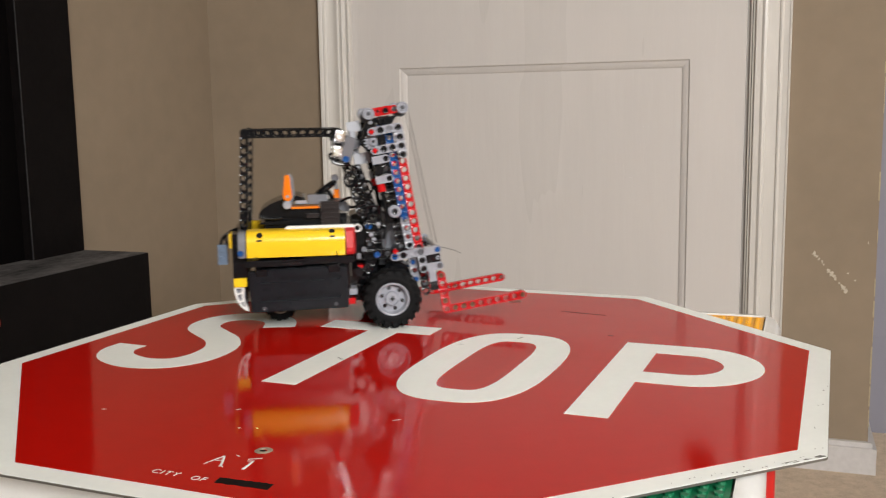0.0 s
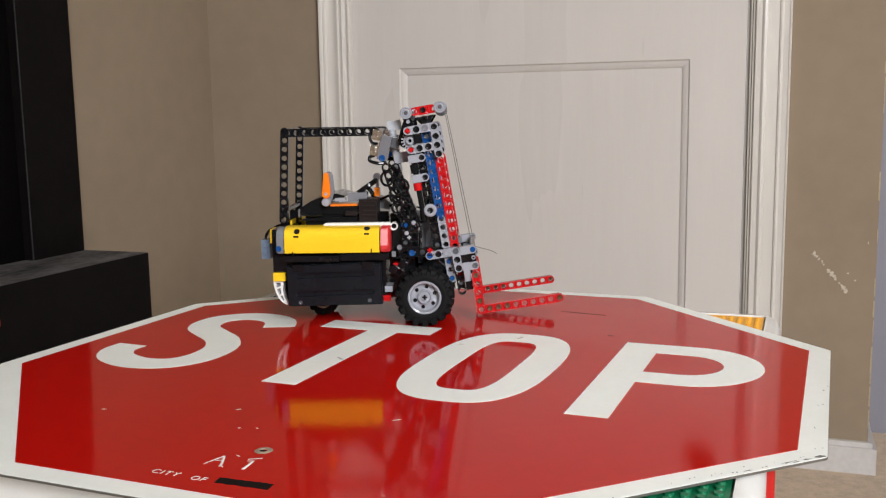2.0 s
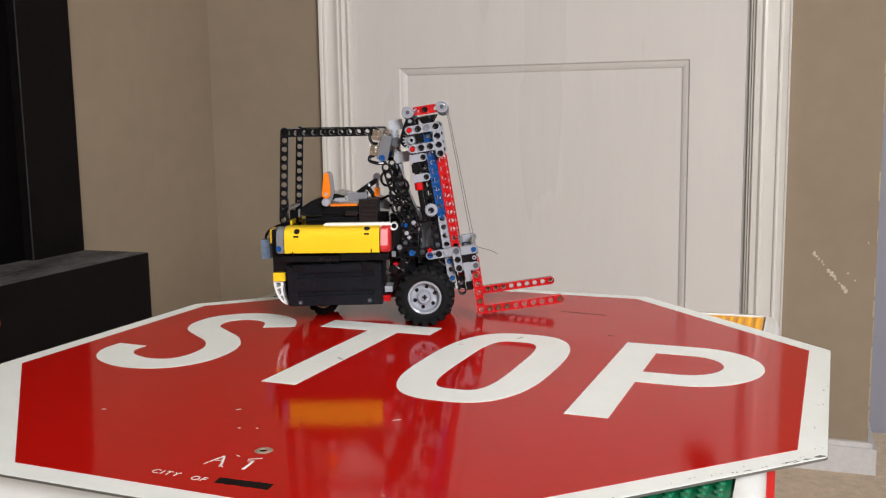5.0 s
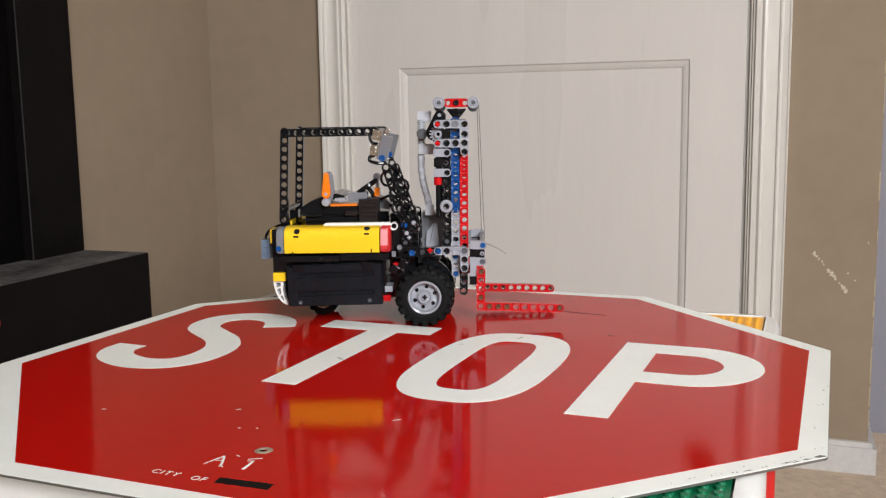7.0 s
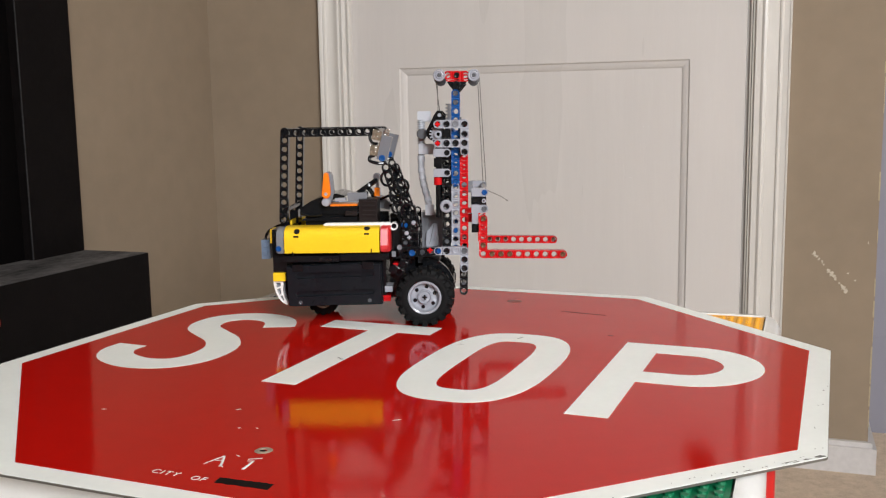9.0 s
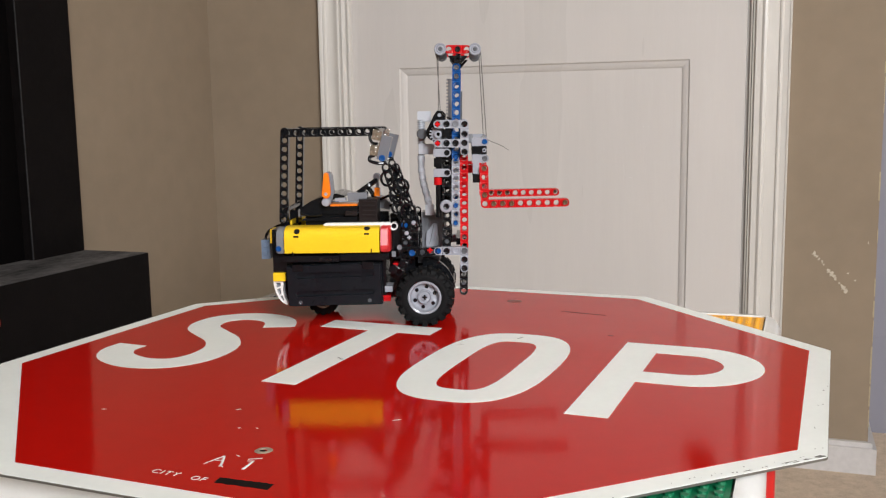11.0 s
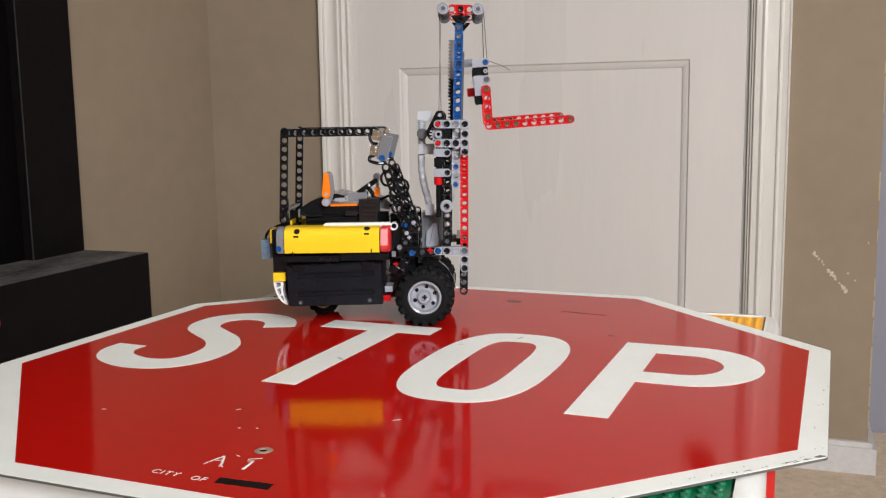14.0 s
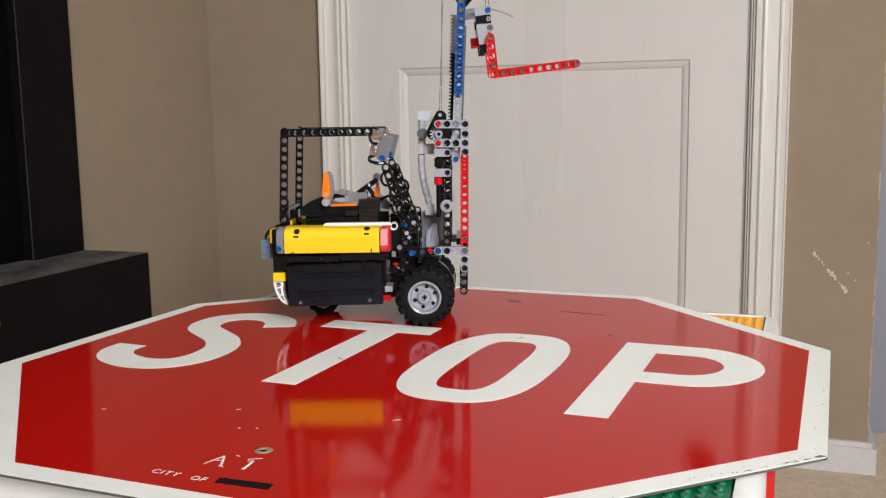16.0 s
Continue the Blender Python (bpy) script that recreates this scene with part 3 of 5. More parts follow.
def words(text, x, y, size, turn=0.0, squeeze=1.0, thin=0.00013):
    cu = bpy.data.curves.new("words", 'FONT')
    cu.body, cu.size, cu.extrude, cu.resolution_u = text, size, 0.00008, 3
    cu.offset, cu.space_character = -thin, 1.12 if len(text) > 1 else 1.0
    tmp = new("words", cu)
    me = bpy.data.meshes.new_from_object(tmp.evaluated_get(bpy.context.evaluated_depsgraph_get()))
    bpy.data.objects.remove(tmp)
    bpy.data.curves.remove(cu)
    me.materials.append(M_SIGNWHITE)
    ob = new("lettering", me)
    ob.parent = sign
    ob.matrix_basis = pose(x, y, -0.00012, 0, 0, turn) @ Matrix.Diagonal((squeeze, 1, 1, 1))
    return ob


words("CITY", -0.0372, -0.2752, 0.0073, 0, 1.08)
words("OF", -0.0108, -0.2762, 0.0073, 0, 1.0)
# the scratched-in letters, with strokes that swell towards their ends


def taper(p, q, w0, w1):
    d = (Vector(q) - Vector(p)).normalized()
    n = Vector((-d.y, d.x))
    p, q = Vector(p), Vector(q)
    c = (p + q) / 2 + n * (w0 + w1) * 0.08
    return [tuple(v) for v in (p + n * w0 / 2, c + n * (w0 + w1) / 4, q + n * w1 / 2, q + d * w1 * 0.2, q - n * w1 / 2, c - n * (w0 + w1) / 4, p - n * w0 / 2)]


for p, q, w0, w1 in (((-0.0167, -0.2550), (-0.0129, -0.2402), 0.0003, 0.0012), ((-0.0129, -0.2400), (-0.0056, -0.2545), 0.0011, 0.0016), ((-0.0139, -0.2478), (-0.0095, -0.2462), 0.0005, 0.0006), ((-0.0062, -0.2535), (-0.0035, -0.2550), 0.0012, 0.0003)):
    flat("letter_a_stroke", taper(p, q, w0, w1), Z0, -0.0001, M_SIGNWHITE)
for p, q, w0, w1 in (((0.0030, -0.2400), (0.0096, -0.2360), 0.0007, 0.0005), ((0.0072, -0.2412), (0.0088, -0.2540), 0.0013, 0.0018), ((0.0040, -0.2425), (0.0074, -0.2412), 0.0005, 0.0010)):
    flat("letter_t_stroke", taper(p, q, w0, w1), Z0, -0.0001, M_SIGNWHITE)
blot = [(0.0050 + 0.0325 * i / 14, -0.2753 + random.Random(i).uniform(-0.0009, 0.0004) + 0.0015 * i / 14) for i in range(15)] + [(0.0366 - 0.0325 * i / 14, -0.2668 + random.Random(50 + i).uniform(-0.0003, 0.0006) - 0.0016 * i / 14) for i in range(15)]
flat("blacked_out_bar", blot, -0.0003, -0.0001, M_MARKER, "black marker bar")
for cy in (-0.2252,):
    lathe("bolt_hole", [(0.0022, -0.0002), (0.0026, 0.0003), (0.0044, 0.0004), (0.0053, -0.0001)], M_RUST, sign, pose(0.0036, cy, 0), 20, 'Z', "rusty bolt hole rim")
    lathe("hole", [(0, -0.0001), (0.0023, -0.0001), (0.0023, -0.0003), (0, -0.0003)], M_MARKER, sign, pose(0.0032, cy - 0.0012, 0.0001), 16, 'Z')
lathe("rust_stain", [(0, 0.0), (0.0035, 0.0), (0.0075, -0.0001), (0.0078, -0.0003)], M_STAIN, sign, pose(0.0043, 0.2390, 0), 20, 'Z', "faint rust stain")
# scratches and paint flecks
rnd = random.Random(7)
PALE, DARK = M_SIGNWHITE, M_MARKER
for x, y, w, a, h, mt in ((-0.1413, -0.1933, 0.0042, 8, 0.00035, PALE), (-0.0555, -0.1636, 0.0036, 48, 0.0007, PALE), (-0.0332, -0.1953, 0.0022, 20, 0.0005, PALE), (-0.0224, -0.1923, 0.0024, 5, 0.0005, PALE),
                          (-0.0056, -0.2372, 0.0042, -22, 0.0005, PALE), (0.0526, -0.1483, 0.0064, 42, 0.0005, PALE),
                          (-0.0535, -0.0258, 0.0118, -31, 0.0006, DARK), (-0.0555, -0.0230, 0.0060, -12, 0.0005, DARK), (0.0589, 0.0870, 0.0088, 66, 0.0009, DARK), (0.0189, 0.0500, 0.0050, 10, 0.0005, DARK),
                          (0.085, 0.203, 0.045, -8, 0.0005, DARK), (0.130, 0.120, 0.005, 0, 0.0005, DARK)):
    poly = [(x + (t - 0.5) * w * math.cos(radians(a)) + o * h * math.sin(radians(a)), y + (t - 0.5) * w * math.sin(radians(a)) - o * h * math.cos(radians(a))) for t, o in ((0, 0), (0.22, 0.6), (0.45, 0.9), (1, 0.2), (0.6, -0.7), (0.3, -0.3))]
    flat("scratch", poly, -0.0003, 0.00006 if mt is DARK else -0.0001, mt)
# grime along the worn front edges
for i in range(34):
    t = rnd.uniform(0.02, 0.98)
    e0, e1 = ((Vector((0.3048, -0.1262)), Vector((0.1262, -0.3048))), (Vector((0.3048, -0.1262)), Vector((0.3048, 0.05))))[i % 4 == 3]
    p = e0.lerp(e1, t) * rnd.uniform(0.975, 0.9988)
    s = rnd.uniform(0.0002, 0.0007)
    poly = [(p.x + s * rnd.uniform(0.4, 1.3) * math.cos(j * 1.05), p.y + s * rnd.uniform(0.4, 1.3) * math.sin(j * 1.05)) for j in range(6)]
    flat("chip", poly, -0.0006, -0.00025, M_ALU)
for i in range(16):
    g = random.Random(300 + i)
    t = g.random() ** 1.8 * 0.22
    p = Vector((0.3030, -0.1262)).lerp(Vector((0.1262, -0.3030)), t) * g.uniform(0.993, 1.0)
    ln, th = g.uniform(0.002, 0.009), g.uniform(0.0002, 0.0006)
    d, n = Vector((-0.7071, -0.7071)), Vector((-0.7071, 0.7071))
    flat("dirt_smear", [tuple(p + d * ln * u + n * th * w) for u, w in ((-0.5, 0), (-0.2, 1), (0.2, 0.7), (0.5, 0.1), (0.1, -0.8), (-0.3, -0.5))], -0.0006, -0.0003, M_ALU)

# ---- the forklift model; x forward, y to its far side, z up; its origin on the sign under the front axle ----
truck = new("toy_forklift")
tagged(truck, "black and yellow construction-toy forklift with red forks on the sign", "toy forklift")
REST = (-0.0490, 0.1616, TOP + 0.0004)
HEAD = 17.8
truck.matrix_basis = pose(*REST, 0, 0, HEAD)


def at(p, y):
    return (p[0], y, p[1])


def span(name, p, q, y0, y1, material, label="", bevel=0.0006, parent=None, m=None):
    """A block between two corners of its side view."""
    return box(name, min(p[0], q[0]), max(p[0], q[0]), y0, y1, min(p[1], q[1]), max(p[1], q[1]), material, parent or truck, label, bevel, m)


def bar_y(name, x, z, y0, y1, r, material, parent, label="", seg=14):
    return lathe(name, [(0, y0), (r * 0.8, y0), (r, y0 + r * 0.2), (r, y1 - r * 0.2), (r * 0.8, y1), (0, y1)], material, parent, pose(x, 0, z), seg, 'Y', label)


def pierced(name, poly, holes, y0, y1, material, parent, label=""):
    """A plate in x and z with holes through it, drawn out along y."""
    bm = bmesh.new()
    es = []
    for loop in (poly, *holes):
        vs = [bm.verts.new((p[0], y0, p[1])) for p in loop]
        es += [bm.edges.new((vs[k], vs[(k + 1) % len(vs)])) for k in range(len(vs))]
    bmesh.ops.triangle_fill(bm, use_beauty=True, edges=es)
    ret = bmesh.ops.extrude_face_region(bm, geom=bm.faces[:])
    for v in ret["geom"]:
        if isinstance(v, bmesh.types.BMVert):
            v.co.y = y1
    bmesh.ops.recalc_face_normals(bm, faces=bm.faces)
    return part(name, bm, material, parent, label)


# chassis core
chassis = span("chassis", (-0.120, 0.022), (-0.036, 0.060), -0.044, 0.044, M_BLACK, "black brick-built chassis")
span("floor_frame", (-0.036, 0.020), (0.026, 0.034), -0.026, 0.026, M_BLACK, "", 0.0006, chassis)
span("upper_frame", (-0.118, 0.060), (-0.036, 0.085), -0.034, 0.034, M_BLACK, "", 0.0006, chassis)
span("gearbox", (-0.034, 0.034), (-0.010, 0.064), -0.024, 0.024, M_BLACK, "", 0.0008, chassis)
span("cowl", (-0.040, 0.062), (-0.020, 0.092), -0.036, 0.036, M_BLACK, "", 0.0008, chassis)
span("red_crossbar", (-0.0385, 0.0205), (-0.0320, 0.0259), -0.046, -0.030, M_RED, "small red axle joiner", 0.0006, chassis)
span("grey_hub", (-0.0372, 0.0291), (-0.0302, 0.0344), -0.046, -0.026, M_LGREY, "", 0.001, chassis)

for s in (-1, 1):
    ya, yb = sorted((s * 0.0475, s * 0.0548))
    # lower dark side panel with raised ribs and rounded corners
    c0, c1 = (-0.1263, 0.0547), (-0.0383, 0.0193)
    pan = prism("side_panel", [(c0[0], c0[1]), (c0[0] + 0.003, c0[1] + 0.0002), (-0.1166, 0.0546), (-0.1144, 0.0561), (-0.0589, 0.0576), (-0.0569, 0.0560), (-0.0395, 0.0573), (-0.0383, 0.0193), (-0.0579, 0.0190), (-0.1200, 0.0181), (-0.1246, 0.0181)], ya, yb, M_PANEL, truck, None, "dark grey plastic side panel", 0.0007)
    yo = s * 0.0580
    grooves = []
    for q0, q1 in (((-0.1155, 0.0466), (-0.0467, 0.0484)), ((-0.1161, 0.0299), (-0.0471, 0.0318))):
        dz = 0.0024
        grooves.append([(q0[0], q0[1] - dz), (q1[0], q1[1] - dz), (q1[0] + 0.0018, q1[1]), (q1[0], q1[1] + dz), (q0[0], q0[1] + dz), (q0[0] - 0.0018, q0[1])])
    pierced("face_plate", [(-0.1246, 0.0543), (-0.1159, 0.0542), (-0.1138, 0.0557), (-0.0588, 0.0572), (-0.0568, 0.0556), (-0.0404, 0.0570), (-0.0392, 0.0206), (-0.0562, 0.0203), (-0.0582, 0.0229), (-0.0640, 0.0203), (-0.1187, 0.0188), (-0.1234, 0.0194)], grooves, *sorted((s * 0.0546, yo)), M_PANEL, pan)
    for q in ((-0.1131, 0.0222), (-0.0501, 0.0237)):
        pin(M_DGREY, pan, q[0], yo + (0.0002 if s > 0 else -0.0002), q[1], 0.0019)
    for q in ((-0.1145, 0.0540), (-0.0508, 0.0559)):
        span("panel_clip", (q[0] - 0.005, q[1] - 0.003), (q[0] + 0.005, q[1] + 0.003), yo - 0.001, yo + 0.0012, M_BLACK, "", 0.0005, pan)
    # brick course between the panels
    span("brick", (-0.1291, 0.0586), (-0.0775, 0.0642), *sorted((s * 0.040, s * 0.0530)), M_BLACK, "black plastic brick")
    span("brick", (-0.0771, 0.0595), (-0.0323, 0.0657), *sorted((s * 0.040, s * 0.0515)), M_BLACK, "black plastic brick")
    # yellow curved panel: a quarter-round skin over the shoulder
    prof = [(s * (0.034 + 0.0222 * math.sin(radians(a)) ** 0.48), 0.0715 + 0.0190 * math.cos(radians(a)) ** 0.48) for a in range(0, 90, 5)] + [(s * 0.0562, 0.0715), (s * 0.0556, 0.0672), (s * 0.034, 0.0672)]
    V, n = [], len(prof)
    for x in ((-0.1265, 0.0774)[0], (-0.0405, 0.0764)[0]):
        V += [(x, y, z) for y, z in prof]
    F = [tuple(range(n)), tuple(range(2 * n - 1, n - 1, -1))] + [(i, (i + 1) % n, n + (i + 1) % n, n + i) for i in range(n)]
    yel = link_mesh("yellow_panel", V, F, M_YELLOW, truck, None, "glossy yellow curved body panel", True)
    # red end cap, tapering towards the front
    cap = [(0.0340, 0.0905), (0.0470, 0.0900), (0.0520, 0.0880), (0.0562, 0.0735), (0.0562, 0.0700), (0.0545, 0.0672), (0.0340, 0.0672)]
    V, k = [], len(cap)
    for x, d in (((-0.0395, 0.0764)[0], 0.0), ((-0.0329, 0.0763)[0], 0.0015), ((-0.0308, 0.0763)[0], 0.0060)):
        V += [(x, s * (y - d * (y > 0.04)), z) for y, z in cap]
    R = [tuple(range(k)), tuple(range(3 * k - 1, 2 * k - 1, -1))] + [(h + i, h + (i + 1) % k, h + k + (i + 1) % k, h + k + i) for h in (0, k) for i in range(k)]
    link_mesh("red_cap", V, R, M_SATIN, truck, None, "red end cap", False, 0.0005)
    V = []
    for x in ((-0.1342, 0.0775)[0], (-0.1275, 0.0775)[0]):
        V += [(x, y * 0.97, z - 0.0004) for y, z in prof]
    link_mesh("grey_cap", V, F, M_GREY, truck, None, "grey end cap", True, 0.0008)
    for q, w in (((-0.1152, 0.0868), (-0.1157, 0.0823)), ((-0.0517, 0.0886), (-0.0517, 0.0841))):
        for nm, z in (("panel_hole", q[1]), ("panel_slot", w[1])):
            c = min(1.0, max(0.0, (z - 0.0715) / 0.0190)) ** (1 / 0.48)
            a = math.acos(c)
            y = 0.034 + 0.0222 * math.sin(a) ** 0.48
            dy = 0.0222 * (math.sin(a + 0.03) ** 0.48 - math.sin(a - 0.03) ** 0.48)
            dz = 0.0190 * (math.cos(a - 0.03) ** 0.48 - math.cos(a + 0.03) ** 0.48)
            lean = math.degrees(math.atan2(dy, dz))
            if nm == "panel_hole":
                lathe(nm, [(0, -0.0004), (0.0025, -0.0004), (0.0027, -0.0002), (0.0027, 0.003), (0, 0.003)], M_BLACK, yel, pose(q[0], s * y, z, 0, 0, 0 if s < 0 else 180) @ pose(0, 0, 0, -lean, 0, 0), 16)
            else:
                box(nm, -0.0022, 0.0022, -0.0003, 0.0015, -0.0008, 0.0008, M_BLACK, yel, "", 0.0, pose(w[0], s * y, z, 0, 0, 0 if s < 0 else 180) @ pose(0, 0, 0, -lean, 0, 0))
    for q in ((-0.1192, 0.0676), (-0.0478, 0.0698)):
        span("panel_slot", (q[0] - 0.0005, q[1] - 0.003), (q[0] + 0.0005, q[1] + 0.001), *sorted((s * 0.050, s * 0.0565)), M_BLACK, "", 0.0002, yel)
    # white beam under the seat and its eye
    ex, ez = (-0.0282, 0.0882)[0], 0.0890
    prism("white_beam", [(ex - 0.003, ez - 0.0036), (ex - 0.003, ez + 0.0036), (ex - 0.062, ez + 0.0036), (ex - 0.0646, ez + 0.0025), (ex - 0.0655, ez), (ex - 0.0646, ez - 0.0025), (ex - 0.062, ez - 0.0036)], *sorted((s * 0.0330, s * 0.0400)), M_WHITE, truck, None, "white plastic beam", 0.0005)
    beam(1, M_WHITE, truck, ex, s * 0.0365, ez, 0, name="beam_eye", label="white beam eye")
    pin(M_BLUE, truck, (-0.1321, 0.0713)[0], -0.0545 if s < 0 else 0.0525, (-0.1321, 0.0713)[1], 0.0027, label="")

# counterweight at the rear
span("counterweight", (-0.1398, 0.0446), (-0.1272, 0.0874), -0.044, 0.044, M_BLACK, "black brick counterweight", 0.0008)
span("yellow_brick", (-0.1394, 0.0404), (-0.1281, 0.0482), -0.048, 0.048, M_YELLOW, "yellow plastic brick", 0.0006)
FENDER = [(-0.1398, 0.0400), (-0.1394, 0.0358), (-0.1381, 0.0300), (-0.1357, 0.0247), (-0.1322, 0.0204), (-0.1276, 0.0177), (-0.1275, 0.0203), (-0.1300, 0.0246), (-0.1312, 0.0310), (-0.1305, 0.0399)]
SLOTS = [[(-0.1380, 0.0388), (-0.1332, 0.0388), (-0.1334, 0.0352), (-0.1374, 0.0340)], [(-0.1371, 0.0325), (-0.1335, 0.0338), (-0.1328, 0.0290), (-0.1350, 0.0268)], [(-0.1341, 0.0257), (-0.1322, 0.0272), (-0.1302, 0.0228), (-0.1314, 0.0220)]]
for y0, y1 in ((-0.046, -0.040), (0.040, 0.046)):
    pierced("white_fender", FENDER, SLOTS, y0, y1, M_WHITE, truck, "white curved rear fender frame")
prism("fender_back", [(-0.1388, 0.0398), (-0.1384, 0.0358), (-0.1371, 0.0305), (-0.1347, 0.0252), (-0.1316, 0.0214), (-0.1296, 0.0240), (-0.1308, 0.0310), (-0.1301, 0.0397)], -0.039, -0.034, M_LGREY, truck, None, "", 0.0003)
span("tail_block", (-0.1364, 0.0194), (-0.1282, 0.0371), -0.030, 0.030, M_BLACK, "", 0.0008)
for x in (-0.0954, -0.0913, -0.0872, -0.0826):
    z = 0.0607
    span("printed_mark", (x, z - 0.0008), (x + 0.0026, z + 0.0008), -0.0533, -0.0528, M_BROWN, "tiny dark red printed mark", 0.0)
plug = span("cable_plug", (-0.1540, 0.0578), (-0.1457, 0.0760), -0.026, -0.012, M_PALEBLUE, "pale blue-grey cable plug", 0.0012)
for q in ((-0.1502, 0.0712), (-0.1505, 0.0637)):
    lathe("stud", [(0, -0.0012), (0.0021, -0.0012), (0.0024, -0.0008), (0.0024, 0.001), (0, 0.001)], M_PALEBLUE, plug, pose(q[0], -0.0262, q[1]), 12)
tube("cable", [at((-0.1511, 0.0750), -0.019), at((-0.1504, 0.0793), -0.019), at((-0.1470, 0.0841), -0.018), at((-0.1421, 0.0851), -0.016), at((-0.1375, 0.0813), -0.012)], 0.0013, M_BLACK, truck, None, 8, "black cable")
tube("cable", [at((-0.1458, 0.0728), -0.010), at((-0.1476, 0.0814), -0.010), at((-0.1432, 0.0862), -0.010), at((-0.1361, 0.0887), -0.010)], 0.0012, M_BLACK, truck, None, 8, "black cable")
span("yellow_plate", (-0.1424, 0.0745), (-0.1390, 0.0873), -0.040, -0.020, M_YELLOW, "", 0.0006)
span("dark_block", (-0.1321, 0.0879), (-0.1240, 0.1005), 0.006, 0.018, M_BLACK, "", 0.001)
span("yellow_lug", (-0.1285, 0.0885), (-0.1266, 0.0925), -0.014, 0.010, M_YELLOW, "", 0.0008)

# overhead guard
for s in (-1, 1):
    y = s * 0.040
    beam(11, M_BLACK, truck, -0.1288, y, 0.0965, 87.2, name="guard_post", label="black holed guard post")
    beam(11, M_BLACK, truck, -0.1222, y * 1.02, 0.1752, 0, name="roof_beam", label="black holed roof beam")
    lathe("corner_bush", [(0.0012, -0.0044), (0.0026, -0.0044), (0.0031, -0.0038), (0.0031, 0.0038), (0.0026, 0.0044), (0.0012, 0.0044), (0.0012, -0.0044)], M_BLACK, truck, pose(-0.1255, y, 0.1768), 14)
    beam(4, M_BLACK, truck, -0.1297, s * 0.033, 0.0720, 88, name="post_foot")
    # front pillar of two slanting beams
    beam(9, M_BLACK, truck, (-0.0345, 0.1428)[0], s * 0.037, (-0.0345, 0.1428)[1], -72, name="pillar_beam", label="black holed pillar beam")
    if s < 0:
        beam(8, M_BLACK, truck, (-0.0261, 0.1425)[0], -0.0295, (-0.0261, 0.1425)[1], -71, name="pillar_beam", label="black holed pillar beam")
# a hose that winds round the near pillar, and its loops
s = -1
A, B = Vector(at((-0.0319, 0.1454), s * 0.036)), Vector(at((-0.0103, 0.0880), s * 0.036))
pts = []
for i in range(17):
    t = i / 16
    c = A.lerp(B, t)
    off = math.sin(t * 4.0 * math.pi) * 0.0045
    pts.append((c.x + off * 0.93, c.y + s * 0.006 * math.cos(t * 4.0 * math.pi), c.z + off * 0.36))
tube("hose", pts, 0.00125, M_BLACK, truck, None, 8, "black flexible hose")
for q, r in (((-0.0334, 0.1328), 0.0068), ((-0.0191, 0.1254), 0.0066), ((-0.0260, 0.1178), 0.0068), ((-0.0242, 0.1064), 0.0060), ((-0.0145, 0.1021), 0.0080)):
    tube("hose_loop", [(q[0] + r * math.cos(a * math.pi / 4) * 0.80, s * (0.041 + 0.0022 * math.sin(a * 0.9 + q[0] * 900)), q[1] + r * 0.92 * math.sin(a * math.pi / 4)) for a in range(8)], 0.0012, M_BLACK, truck, None, 7, "black flexible hose", True)
for x, z in ((-0.1255, 0.1768), (-0.0422, 0.1752), (-0.1284, 0.104)):
    bar_y("cross_axle", x, z, -0.040, 0.040, 0.0024, M_BLACK, truck)
# work lights at the front of the roof
for s in (-1, 1):
    y = s * 0.041
    bk = box("lamp_block", -0.0046, 0.0046, -0.005, 0.005, -0.0112, 0.0112, M_SLATE, truck, "dark grey lamp block", 0.0007, pose(*at((-0.0348, 0.1604), y), 0, 15, 0))
    for q, a in (((-0.0412, 0.1722), 14), ((-0.0436, 0.1585), 6)):
        l = box("chrome_brick", -0.0042, 0.0042, -0.004, 0.004, -0.0046, 0.0046, M_CHROME, truck, "shiny chrome lamp brick", 0.0006, pose(*at(q, y), 0, a, 0))
        for dz in (-0.0022, 0.0022):
            lathe("stud", [(0, -0.001), (0.0014, -0.001), (0.0016, -0.0006), (0.0016, 0.0), (0, 0.0)], M_CHROME, l, pose(0, -0.0040, dz), 10)
    pin(M_BLUE, truck, *at((-0.0371, 0.1515), y - 0.0052), 0.0030)
    tube("hose", [at((-0.0452, 0.1763), y), at((-0.0479, 0.1708), y - 0.002), at((-0.0455, 0.1652), y - 0.003), at((-0.0414, 0.1646), y)], 0.0014, M_BLACK, truck, None, 8, "black flexible hose")
    tube("hose", [at((-0.0437, 0.1539), y), at((-0.0483, 0.1525), y - 0.001), at((-0.0479, 0.1489), y - 0.002), at((-0.0398, 0.1467), y - 0.002), at((-0.0336, 0.1476), y)], 0.0016, M_BLACK, truck, None, 8, "black flexible hose")

# seat, levers and steering wheel
seat = prism("seat", [(-0.1160, 0.0986), (-0.1158, 0.1039), (-0.1125, 0.1076), (-0.1060, 0.1118), (-0.0985, 0.1149), (-0.0910, 0.1169), (-0.0819, 0.1189), (-0.0735, 0.1167), (-0.0736, 0.1151), (-0.0820, 0.1152), (-0.0869, 0.1115), (-0.0871, 0.1062), (-0.0616, 0.1080), (-0.0586, 0.0995), (-0.0969, 0.0995)], -0.030, 0.026, M_BLACK, truck, None, "glossy black plastic seat", 0.0045)
prism("seat_base", [(-0.1153, 0.0896), (-0.1150, 0.0985), (-0.1102, 0.1000), (-0.0985, 0.1004), (-0.0958, 0.1008), (-0.0586, 0.1016), (-0.0589, 0.0889)], -0.031, 0.026, M_BLACK, truck, None, "black plastic seat base", 0.0040)
